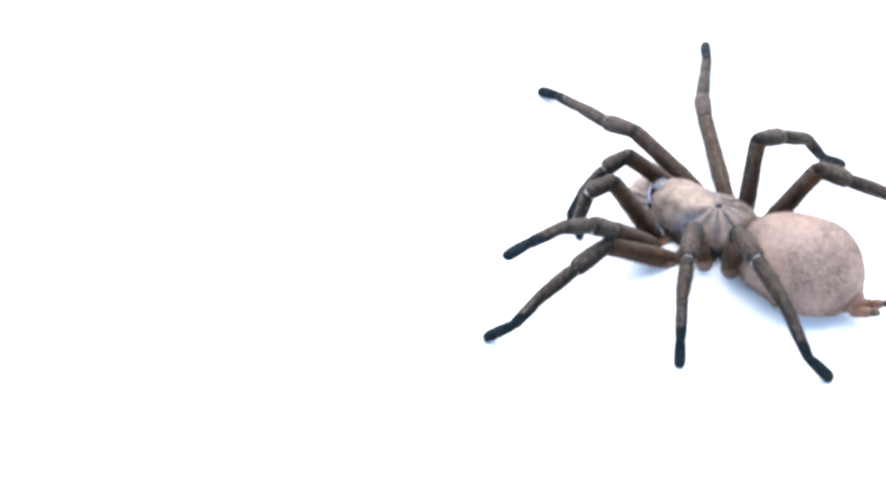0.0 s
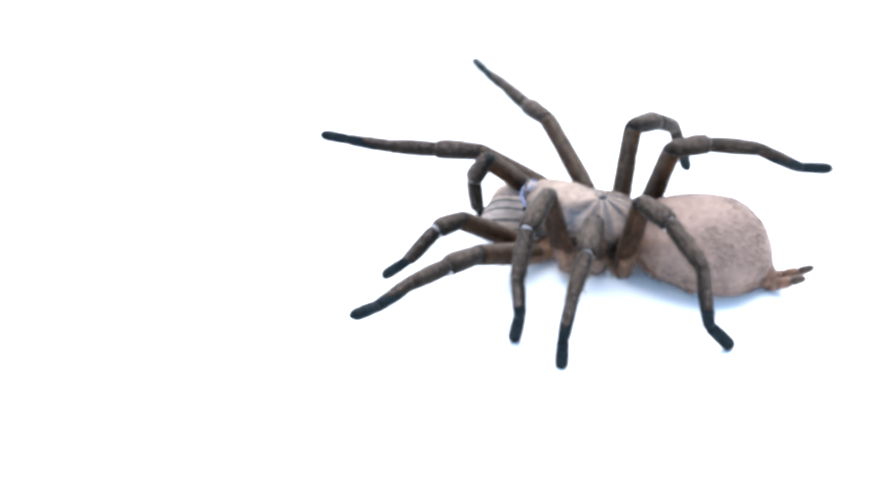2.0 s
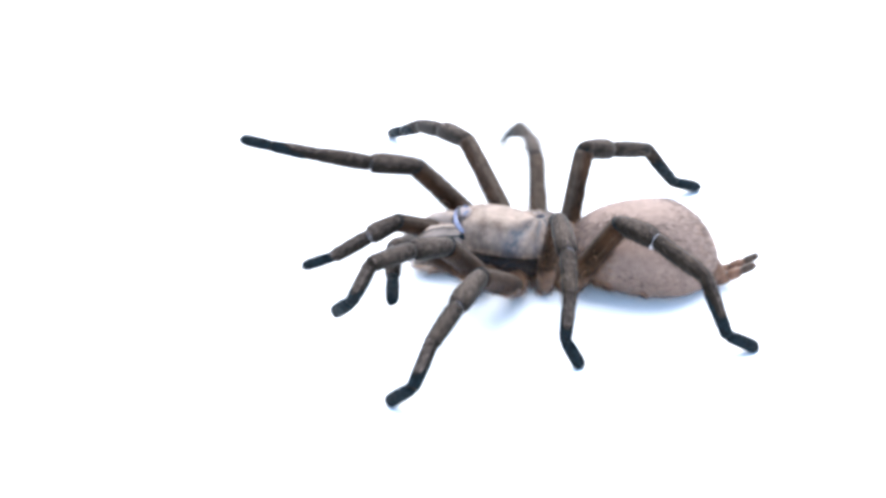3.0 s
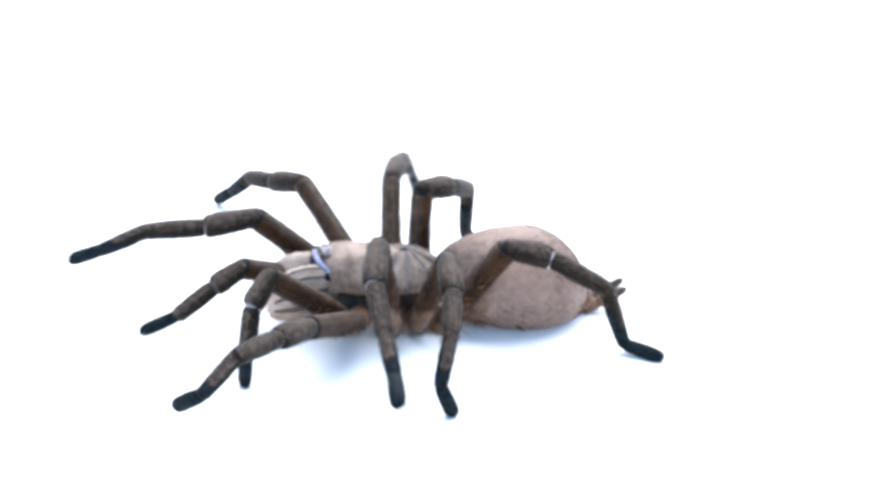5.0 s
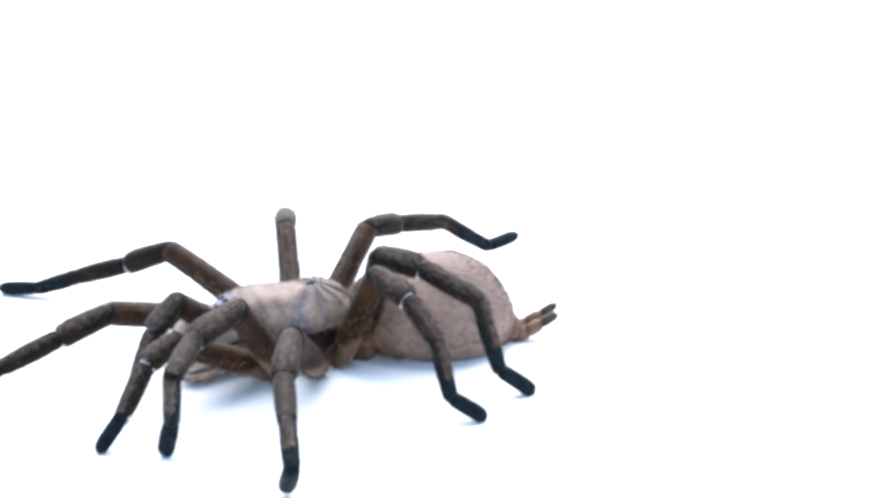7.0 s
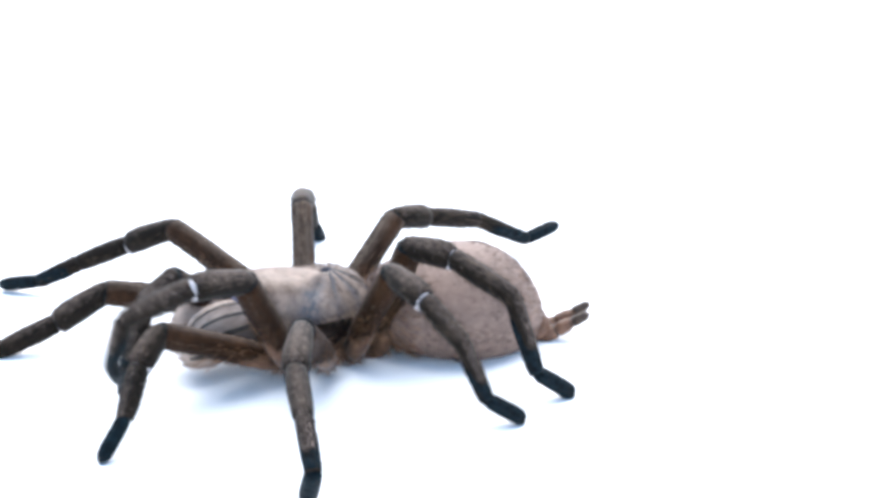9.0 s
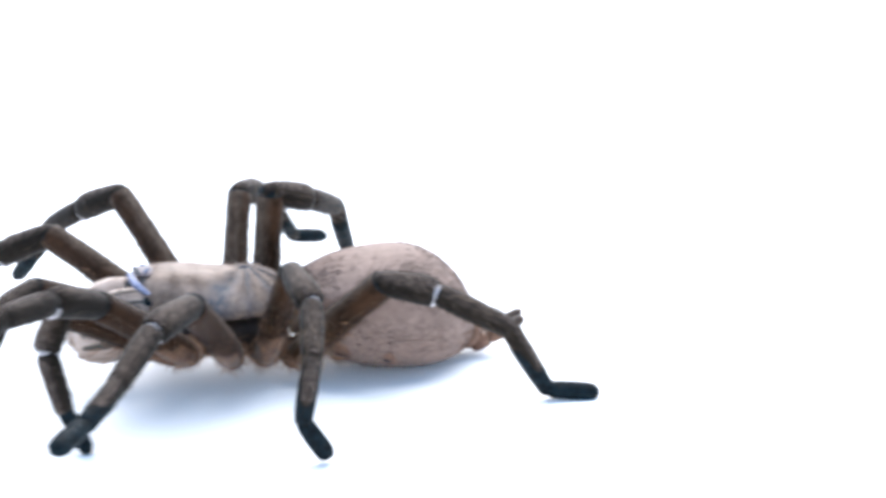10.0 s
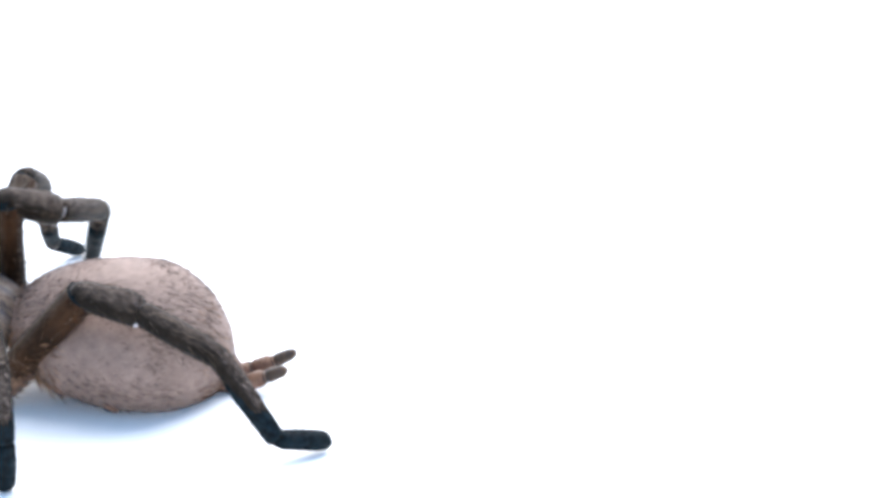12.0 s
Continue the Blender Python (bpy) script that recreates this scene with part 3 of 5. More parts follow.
def segment(kind, L, size, rear):
    """The shape of one leg segment: along x from joint to joint, its back up."""
    s = Shape()
    k = size * {"femur": 1.02, "patella": 1.02, "tibia": 0.93, "metatarsus": 0.97, "tarsus": 1.0}.get(kind, 1.0)
    if kind == "femur":
        r = [(-0.02, 0.10, 0.11, 0, 0), (0.08, 0.125, 0.14, 0, 0), (0.3 * L, 0.145, 0.165, 0.01, 0), (0.65 * L, 0.14, 0.16, 0.01, 0), (0.92 * L, 0.145, 0.158, 0, 0), (L - 0.015, 0.142, 0.15, 0, 0), (L, 0.12, 0.125, 0, 0)]
    elif kind == "patella":
        r = [(-0.10, 0.08, 0.075, -0.015, 0), (-0.05, 0.115, 0.12, 0, 0), (0.04, 0.130, 0.138, 0, 0), (0.35 * L, 0.146, 0.150, 0.006, 0), (0.7 * L, 0.158, 0.160, 0.01, 0), (0.9 * L, 0.152, 0.152, 0.004, 0), (L - 0.01, 0.136, 0.136, -0.004, 0), (L + 0.01, 0.112, 0.112, -0.006, 0)]
    elif kind == "tibia":
        r = [(0.012, 0.108, 0.110, 0, 0), (0.05, 0.124, 0.127, 0, 0), (0.22 * L, 0.134, 0.138, 0, 0), (0.5 * L, 0.136, 0.140, 0, 0), (0.9 * L, 0.122, 0.126, 0, 0), (L - 0.01, 0.113, 0.117, 0, 0), (L + 0.015, 0.09, 0.092, 0, 0)]
    elif kind == "metatarsus":
        r = [(-0.03, 0.085, 0.09, 0, 0), (0.03, 0.104, 0.112, 0, 0), (0.4 * L, 0.102, 0.110, 0, 0), (0.85 * L, 0.096, 0.10, -0.005, 0), (L, 0.086, 0.088, 0, 0)]
    else:
        r = [(-0.02, 0.065, 0.065, 0, 0), (0.05, 0.095, 0.088, 0, 0), (0.45 * L, 0.105, 0.095, -0.005, 0), (0.8 * L, 0.104, 0.092, -0.008, 0), (0.95 * L, 0.094, 0.080, -0.01, 0), (L + 0.02, 0.066, 0.052, -0.01, 0), (L + 0.035, 0.03, 0.02, -0.01, 0)]
    r = [(x, a * k, b * k, z * k, y) for x, a, b, z, y in r]
    if kind == "tarsus":
        s.loft(r, 3, 16)
        s.grit(0.006, 12)
        s.fur(r, 420, 0.04, 0.75, 4)
        s.fur(r, 50, 0.04, 0.7, 1, (30, 150), (0.0, 0.7))
        for sd in (1, -1):        # the two claws
            s.loft([(L - 0.02, 0.012, 0.012, 0.005, 0.02 * sd), (L + 0.03, 0.009, 0.009, 0.0, 0.026 * sd), (L + 0.055, 0.003, 0.003, -0.025, 0.03 * sd)], 3, 6)
    else:
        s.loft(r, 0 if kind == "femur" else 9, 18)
        s.grit(0.008, 9)
        s.fur(r, int(1150 * L + 250), 0.06, 0.86, 1, (0, 360), (0.0, 1.0), 0.0055)
        s.fur(r, int(90 * L), 0.09, 0.7, 1, (0, 360), (0.05, 0.95), 0.005)
        s.fur(r, int(120 * L), 0.08, 0.75, 2, (200, 340), (0.05, 0.95), 0.005)
        if kind == "femur":
            s.fur(r, 300, 0.11, 0.65, 5, (180, 360), (0.0, 0.6), 0.006)
            # tan underside of the inner half
            s.loft([(-0.025, 0.098 * k, 0.10 * k, -0.016 * k, 0), (0.08, 0.124 * k, 0.136 * k, -0.020 * k, 0), (0.2 * L, 0.136 * k, 0.152 * k, -0.014 * k, 0), (0.34 * L, 0.128 * k, 0.148 * k, -0.012 * k, 0), (0.48 * L, 0.09 * k, 0.12 * k, -0.005 * k, 0)], 7, 18)
            s.fur(r, 260, 0.09, 0.8, 1, (170, 370), (0.05, 0.65), 0.006)
            s.fur(r, 150, 0.06, 0.85, 2, (203, 216), (0.05, 1.0), 0.006)
            s.fur(r, 150, 0.06, 0.85, 2, (324, 337), (0.05, 1.0), 0.006)
            s.loft([(L - 0.020, 0.138 * k, 0.146 * k, 0, 0), (L - 0.010, 0.144 * k, 0.152 * k, 0, 0), (L - 0.003, 0.136 * k, 0.144 * k, 0, 0)], 3, 18)
        if rear and kind in ("femur", "patella"):
            s.fur(r, 70, 0.20, 0.6, 2, (0, 360), (0.25, 1), 0.005)
        if kind == "patella":     # black fold at the knee
            s.loft([(-0.10, 0.085 * k, 0.082 * k, -0.03 * k, 0), (-0.055, 0.117 * k, 0.116 * k, -0.014 * k, 0), (-0.03, 0.124 * k, 0.124 * k, -0.012 * k, 0), (-0.01, 0.118 * k, 0.118 * k, -0.01 * k, 0)], 3, 16)
            # pale crescent of joint skin on the inner side of the bend
            s.loft([(L - 0.034, 0.116 * k, 0.120 * k, -0.034 * k, 0), (L - 0.006, 0.120 * k, 0.122 * k, -0.038 * k, 0), (L + 0.018, 0.100 * k, 0.102 * k, -0.034 * k, 0)], 6, 18)
            # pale hair on the upper arc paints the patella's lit top
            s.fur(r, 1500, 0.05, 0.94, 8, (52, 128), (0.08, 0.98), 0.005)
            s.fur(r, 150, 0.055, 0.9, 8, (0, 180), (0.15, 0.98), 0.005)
        if kind == "tibia":       # pale joint skin between patella and tibia
            s.loft([(-0.03, 0.09 * k, 0.09 * k, 0, 0), (0.005, 0.098 * k, 0.098 * k, 0, 0), (0.04, 0.09 * k, 0.09 * k, 0, 0)], 6, 16)
            # upper side brightened with pale hair, as under overhead light
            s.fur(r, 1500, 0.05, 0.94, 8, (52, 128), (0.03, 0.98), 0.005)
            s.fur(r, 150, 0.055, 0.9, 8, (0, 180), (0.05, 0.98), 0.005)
            if rear:
                s.fur(r, 90, 0.24, 0.65, 2, (0, 360), (0.1, 1), 0.005)
        if kind == "metatarsus":  # dark scopula under the outer half
            u = [(x, a * 1.02, b * 1.02, z, y) for x, a, b, z, y in r]
            cut = 0.25 * L
            s.loft([(cut, r[2][1] * 0.96, r[2][2] * 0.85, -0.025, 0), (0.45 * L, r[2][1] * 1.05, r[2][2] * 0.98, -0.014, 0), (0.7 * L, r[3][1] * 1.09, r[3][2] * 1.06, -0.006, 0), (0.95 * L, r[4][1] * 1.12, r[4][2] * 1.12, 0, 0), (L, r[4][1] * 1.02, r[4][2] * 1.02, 0, 0)], 3, 16)
            s.fur(u, 300, 0.045, 0.7, 4, (170, 370), (0.3, 1.0))
            s.fur(u, 160, 0.045, 0.8, 4, (0, 360), (0.6, 1.0))
            # inner part gets the same painted top light in pale hair
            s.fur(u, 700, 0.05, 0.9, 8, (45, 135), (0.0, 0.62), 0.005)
    return s


LEG_SLOTS = [LEG, LEG_HAIR, PALE_HAIR, BLACK, BLACK_HAIR, RUST_HAIR, MEMBRANE, COXA, GREY_TOPLIT_HAIR, SHANK]
LEG_PARTS = ("femur", "patella", "tibia", "metatarsus", "tarsus")
PALP_PARTS = ("femur", "patella", "tibia", "tarsus")


def build_limb(name, base, side, kinds, lengths, size, rear, label):
    """A limb: its coxa is fixed to the body, the other segments turn on it. All in the body's space."""
    s = Shape()
    hip = Vector((base[0], base[1] * side, base[2]))
    root = Vector((base[0] * 0.72 - 0.04, base[1] * 0.35 * side, -0.37))
    way = hip - root
    L = way.length
    r = [(-0.05, 0.10, 0.10, 0, 0), (0.08, 0.140, 0.140, 0, 0), (L * 0.5, 0.150, 0.145, 0, 0), (L * 0.8, 0.140, 0.140, 0, 0), (L * 0.86, 0.125, 0.13, 0, 0), (L * 0.95, 0.140, 0.145, 0, 0), (L + 0.04, 0.125, 0.13, 0, 0), (L + 0.09, 0.08, 0.085, 0, 0)]
    r = [(x, a * size, b * size, z, y) for x, a, b, z, y in r]
    s.loft(r, 0, 16)
    s.grit(0.01, 8)
    s.fur(r, 480, 0.13, 0.65, 1, (0, 360), (0.05, 1))
    turn = Matrix.Translation(root * C) @ way.to_track_quat("X", "Z").to_matrix().to_4x4()
    limb = part(name, s, [COXA, RUST_HAIR], spider, label, turn)
    made = []
    for kind, length in zip(kinds, lengths):
        made.append(part(kind, segment(kind, length, size, rear), LEG_SLOTS, limb, "black brush-soled foot" if kind == "tarsus" else ""))
    return made


build_carapace()
build_eyes()
build_jaws()
build_underside()
abdomen = build_abdomen()
limbs = {}
for side_name, sd in SIDES.items():
    for i in range(4):
        limbs[f"{side_name}_leg_{i + 1}"] = (build_limb("leg", BASES[i], sd, LEG_PARTS, LENGTHS[i], SIZES[i], i >= 2, "grey-brown hairy walking leg with a black foot"), BASES[i], LENGTHS[i], sd)
    limbs[f"{side_name}_palp"] = (build_limb("pedipalp", BASES[4], sd, PALP_PARTS, LENGTHS[4], SIZES[4], False, "short grey-brown feeler beside the jaws"), BASES[4], LENGTHS[4], sd)


# ---- how it moves ----
poses = {}                   # limb name: rows of time and joint angles
steps = [i / 10 for i in range(121)]


def bend(limb, t, *angles):
    """The joint angles of a limb at t seconds: swing, lift, twist, knee, tibia, its sideways turn, metatarsus, tarsus, its sideways turn."""
    poses.setdefault(limb, []).append((t, *angles))


def glide(rows, t):
    """Values at t, smoothly between rows and without overshoot."""
    ts = [r[0] for r in rows]
    if t <= ts[0]:
        return rows[0][1:]
    if t >= ts[-1]:
        return rows[-1][1:]
    i = max(k for k in range(len(ts) - 1) if ts[k] <= t)
    h = ts[i + 1] - ts[i]
    u = (t - ts[i]) / h
    out = []
    for j in range(1, len(rows[0])):
        def slope(k):
            if k == 0 or k == len(ts) - 1:
                return 0.0
            a = (rows[k][j] - rows[k - 1][j]) / (ts[k] - ts[k - 1])
            b = (rows[k + 1][j] - rows[k][j]) / (ts[k + 1] - ts[k])
            return 0.0 if a * b <= 0 else 2 * a * b / (a + b)
        p0, p1, m0, m1 = rows[i][j], rows[i + 1][j], slope(i) * h, slope(i + 1) * h
        out.append((2 * u ** 3 - 3 * u * u + 1) * p0 + (u ** 3 - 2 * u * u + u) * m0 + (3 * u * u - 2 * u ** 3) * p1 + (u ** 3 - u * u) * m1)
    return out


def turned(axis, degrees):
    return Matrix.Rotation(radians(degrees), 4, axis)


def limb_rows(base, lengths, sd, rows):
    """Poses of each segment of a limb in the body's space."""
    out = [[] for _ in lengths]
    for t in steps:
        a, e, ro, f1, f2, s1, f3, f4, s2 = glide(rows, t)
        m = pose(base[0] * C, base[1] * sd * C, base[2] * C) @ turned("Z", a * sd) @ turned("Y", -e) @ turned("X", ro * sd)
        if len(lengths) == 5:
            bends = [None, turned("Y", f1), turned("Y", f2) @ turned("Z", s1 * sd), turned("Y", f3), turned("Y", f4) @ turned("Z", s2 * sd)]
        else:
            bends = [None, turned("Y", f1), turned("Y", f2) @ turned("Z", s1 * sd), turned("Y", f3) @ turned("Z", s2 * sd)]
        for i, length in enumerate(lengths):
            if i:
                m = m @ Matrix.Translation((lengths[i - 1] * C, 0, 0)) @ bends[i]
            out[i].append((t, m.copy()))
    return out


def motions():
    bend("left_leg_1", 0, 87.0, 50.8, -19.7, 5.3, 8.4, 3.4, 22.9, 5.7, 1.2)
    bend("left_leg_1", 0.5, 52.4, 62.3, -25.2, 67.7, 17.6, -17.3, 24.9, -6.2, -3.4)
    bend("left_leg_1", 1, 66.8, 42.7, -61.7, 77.8, 9.8, -0.6, 0.1, -7.6, -2.5)
    bend("left_leg_1", 1.5, 67.1, 35.8, -56.5, 79.4, 11.3, -0.3, 5.4, -0.5, -9.1)
    bend("left_leg_1", 2, 66.2, 30.6, 5.2, 13.7, 3.4, 0.2, 9.2, -14.1, 0.8)
    bend("left_leg_1", 2.5, 63.3, 28.1, -3.6, 18.9, 3.2, 4.3, 8.4, -12.0, 13.5)
    bend("left_leg_1", 3, 58.9, 45.3, -27.8, 30.1, 6.3, 6.0, 87.5, 11.7, -25.6)
    bend("left_leg_1", 3.2, 47.8, 50.2, -4.0, 30.8, 5.2, -4.3, 42.7, 11.9, -7.9)
    bend("left_leg_1", 4.8, 54.8, 26.7, -35.1, 25.3, 41.5, -14.9, 54.8, -10.1, -10.6)
    bend("left_leg_1", 5, 48.7, 22.1, -33.6, 12.0, 7.0, 0.2, 80.2, 7.9, -20.4)
    bend("left_leg_1", 5.5, 40.6, 25.5, -24.7, 29.2, -4.4, 10.8, 85.4, 7.8, -11.6)
    bend("left_leg_1", 6, 36.3, 37.0, -15.3, 36.2, 9.2, 9.6, 79.4, 10.6, -18.7)
    bend("left_leg_1", 6.5, 36.6, 48.4, -15.9, 56.9, -6.0, 21.8, 100.1, -5.3, -7.7)
    bend("left_leg_1", 7, 33.9, 52.5, -15.5, 61.8, -7.9, 26.4, 98.8, -5.4, -6.9)
    bend("left_leg_1", 8.8, 30.9, 54.0, -14.2, 50.6, 89.4, -18.9, 22.7, -11.8, -3.6)
    bend("left_leg_1", 9, 30.7, 57.3, -23.9, 47.9, 40.0, -15.2, 58.2, 26.3, -20.4)
    bend("left_leg_1", 9.5, 29.2, 40.5, 5.9, 11.4, 25.0, 12.0, 5.7, 10.0, 0.0)
    bend("left_leg_1", 10, 33.3, 34.5, 10.7, 16.5, 13.4, 5.4, 20.0, 10.0, 0.0)
    bend("left_leg_1", 10.5, 21.5, 31.5, 0.1, 42.8, 10.3, -0.1, 19.1, 10.1, -0.1)
    bend("left_leg_1", 11, 29.4, 32.5, -0.2, 46.3, 10.4, -0.1, 20.4, 10.2, -0.1)
    bend("left_leg_1", 11.5, 30.3, 34.0, -0.2, 45.5, 10.3, -0.2, 20.2, 10.1, 0.0)
    bend("left_leg_1", 12, 28.8, 33.1, -6.6, 51.8, 4.4, 6.0, 18.6, 8.7, 4.7)
    bend("left_leg_2", 0, 67.4, 42.8, 8.5, 46.6, 6.3, -3.3, 9.6, 4.6, -34.5)
    bend("left_leg_2", 0.5, 57.0, 52.2, 14.6, 55.6, 25.2, -1.0, 12.7, 2.6, -36.6)
    bend("left_leg_2", 1, 63.1, 55.4, 15.2, 66.3, 27.8, -8.2, 19.0, 3.5, -36.6)
    bend("left_leg_2", 1.5, 67.1, 61.8, 4.3, 81.8, 32.3, 1.4, 25.3, 6.2, -28.6)
    bend("left_leg_2", 2, 81.6, 70.5, -1.4, 82.5, 30.2, 6.1, 39.7, 13.2, -18.7)
    bend("left_leg_2", 2.5, 73.9, 60.6, -16.6, 56.1, 31.4, -2.1, 31.5, 13.1, -29.2)
    bend("left_leg_2", 3, 66.5, 33.6, -5.0, 39.5, 12.2, -2.1, 29.4, 46.6, -40.3)
    bend("left_leg_2", 3.2, 57.6, 40.3, 4.0, 46.5, 17.7, -6.5, 30.0, 42.3, -42.0)
    bend("left_leg_2", 3.4, 57.3, 50.5, -3.1, 59.5, 19.9, -2.2, 36.8, 16.5, -12.8)
    bend("left_leg_2", 3.6, 59.8, 54.8, -4.2, 66.0, 21.9, -2.1, 37.9, 10.7, -3.7)
    bend("left_leg_2", 3.8, 63.5, 57.5, -3.6, 69.2, 24.4, -1.6, 38.4, 9.3, -0.7)
    bend("left_leg_2", 4, 71.5, 50.6, -0.6, 56.0, 11.7, 0.1, 27.5, 12.2, -0.3)
    bend("left_leg_2", 4.2, 76.6, 52.5, 1.1, 58.4, 12.1, 0.1, 28.1, 12.7, 0.6)
    bend("left_leg_2", 4.4, 67.9, 62.4, 1.4, 76.7, 27.3, -0.4, 38.1, 11.4, 1.5)
    bend("left_leg_2", 4.6, 69.4, 64.0, 6.7, 79.2, 28.1, 1.1, 36.4, 11.6, -1.2)
    bend("left_leg_2", 4.8, 58.4, 63.4, 20.5, 80.0, 34.7, 9.2, 27.3, 13.0, -11.9)
    bend("left_leg_2", 5, 53.0, 61.7, 17.0, 80.9, 16.6, 13.5, -10.4, -13.8, -2.2)
    bend("left_leg_2", 5.5, 45.0, 44.3, 5.9, 57.4, -8.6, 10.9, -7.5, -10.5, -14.4)
    bend("left_leg_2", 6, 44.6, 33.1, 12.5, 45.0, 5.4, 8.0, -8.7, -11.9, -12.9)
    bend("left_leg_2", 6.5, 51.5, 36.8, 6.2, 45.8, 4.8, 8.9, 15.6, 96.5, -12.4)
    bend("left_leg_2", 7, 50.5, 39.5, 5.9, 51.4, 3.0, 10.5, 6.8, 103.7, -12.1)
    bend("left_leg_2", 8.8, 48.8, 37.5, 14.0, 43.1, 6.9, 6.8, 31.2, 78.7, -15.6)
    bend("left_leg_2", 9, 51.9, 37.8, 10.3, 45.2, 7.4, 11.3, 18.5, 87.0, -12.7)
    bend("left_leg_2", 9.5, 69.2, 39.3, 7.5, 55.4, 10.0, 18.2, -7.3, -15.0, -16.8)
    bend("left_leg_2", 10, 56.7, 36.4, -19.3, 40.2, 23.3, 6.9, -11.9, -16.6, 2.1)
    bend("left_leg_2", 10.5, 63.6, 29.6, -15.8, 50.1, 2.6, 6.4, 73.6, 28.0, -45.3)
    bend("left_leg_2", 11, 69.8, 37.9, -1.4, 51.6, 13.5, -1.4, 37.1, 7.5, -3.9)
    bend("left_leg_2", 11.5, 70.3, 39.8, -0.8, 50.9, 11.8, 0.1, 25.3, 10.4, -0.2)
    bend("left_leg_2", 12, 69.5, 44.1, -1.3, 48.0, 10.8, 0.2, 24.3, 9.7, 0.2)
    bend("left_leg_3", 0, 112.4, 67.0, 0.6, 68.2, 21.4, -2.3, 31.8, 19.9, -3.4)
    bend("left_leg_3", 0.5, 111.7, 68.5, 4.1, 77.8, 23.8, -2.7, 32.9, 15.4, 8.8)
    bend("left_leg_3", 1, 117.3, 58.0, 2.2, 73.7, 20.4, 1.2, 38.1, 9.4, 19.9)
    bend("left_leg_3", 1.5, 113.6, 51.4, 9.6, 67.5, 23.1, 13.5, 29.1, 25.1, 20.2)
    bend("left_leg_3", 2, 103.7, 60.7, -9.9, 67.2, 17.7, -6.0, 34.9, 26.4, 3.1)
    bend("left_leg_3", 2.5, 106.2, 61.0, -9.5, 78.9, 10.3, -5.5, 40.4, 24.2, 11.3)
    bend("left_leg_3", 3, 103.7, 68.9, -4.4, 82.3, 13.5, -6.8, 48.5, 13.3, 33.2)
    bend("left_leg_3", 3.2, 96.8, 72.9, -0.6, 81.6, 22.0, -3.9, 48.8, 6.4, 35.2)
    bend("left_leg_3", 3.4, 101.6, 74.7, 4.3, 79.0, 29.7, 2.3, 45.0, 7.1, 8.3)
    bend("left_leg_3", 3.6, 106.1, 57.6, 2.0, 58.4, 11.5, -0.2, 29.1, 13.2, 5.0)
    bend("left_leg_3", 3.8, 107.1, 53.2, 1.8, 53.9, 10.7, -0.4, 25.8, 12.7, 2.5)
    bend("left_leg_3", 4, 106.5, 52.2, 1.5, 52.9, 10.6, -0.4, 25.1, 12.5, 1.6)
    bend("left_leg_3", 4.2, 104.2, 53.8, 0.9, 54.8, 10.8, -0.5, 25.7, 13.5, 1.8)
    bend("left_leg_3", 4.4, 81.5, 60.5, -8.2, 67.5, 18.5, -2.1, 42.1, 5.1, 1.3)
    bend("left_leg_3", 4.6, 87.0, 61.7, -9.2, 69.7, 17.6, -1.7, 42.5, 6.7, 8.2)
    bend("left_leg_3", 4.8, 100.8, 60.4, -18.6, 73.4, 15.3, -8.3, 34.3, 23.8, 31.3)
    bend("left_leg_3", 5, 93.9, 60.2, -13.3, 73.6, 8.8, -7.5, 46.3, 33.3, 33.2)
    bend("left_leg_3", 5.5, 89.4, 64.8, -3.5, 70.8, 24.3, -7.1, 47.4, 14.1, 44.9)
    bend("left_leg_3", 6, 88.7, 61.6, -0.6, 66.6, 21.7, -0.9, 48.5, -2.2, 42.8)
    bend("left_leg_3", 6.5, 109.2, 64.9, -12.4, 75.8, 20.8, 1.0, 32.3, -13.0, 48.0)
    bend("left_leg_3", 7, 110.3, 65.1, -14.4, 71.7, 24.2, 2.1, 31.7, -13.8, 46.8)
    bend("left_leg_3", 8.8, 106.7, 62.8, -15.6, 69.6, 21.6, 9.3, 31.8, -9.5, 46.6)
    bend("left_leg_3", 9, 99.2, 61.5, -3.2, 65.5, 25.2, 11.8, 27.6, -9.2, 40.7)
    bend("left_leg_3", 9.5, 94.1, 61.7, -19.5, 76.5, 8.5, -7.9, 18.7, -20.7, 21.1)
    bend("left_leg_3", 10, 90.7, 53.6, -0.7, 64.4, 21.3, -14.5, 54.8, 14.4, 39.7)
    bend("left_leg_3", 10.5, 112.5, 49.0, -3.0, 53.1, 31.3, -1.3, 41.4, 5.2, 47.7)
    bend("left_leg_3", 11, 116.5, 43.1, 1.5, 46.2, 33.8, 14.9, -6.8, -51.2, -4.8)
    bend("left_leg_3", 11.5, 95.2, 61.9, -6.5, 70.2, 24.1, -7.1, 46.3, 28.9, 0.7)
    bend("left_leg_3", 12, 105.3, 82.1, 4.7, 79.4, 22.4, 0.7, 48.3, 16.8, -0.1)
    bend("left_leg_4", 0, 145.3, 66.2, 1.8, 71.6, 21.7, 4.0, 26.7, 11.0, 25.8)
    bend("left_leg_4", 0.5, 144.6, 58.5, 3.0, 68.7, 28.1, 7.9, 15.4, 9.3, 30.0)
    bend("left_leg_4", 1, 144.8, 77.4, 1.7, 76.7, 22.7, -10.2, 48.4, 13.3, 29.1)
    bend("left_leg_4", 1.5, 127.0, 81.6, 4.6, 92.5, 13.4, -4.6, 52.1, 9.7, 33.7)
    bend("left_leg_4", 2, 146.1, 72.2, -0.1, 76.2, 15.9, -9.6, 54.4, -1.6, 37.4)
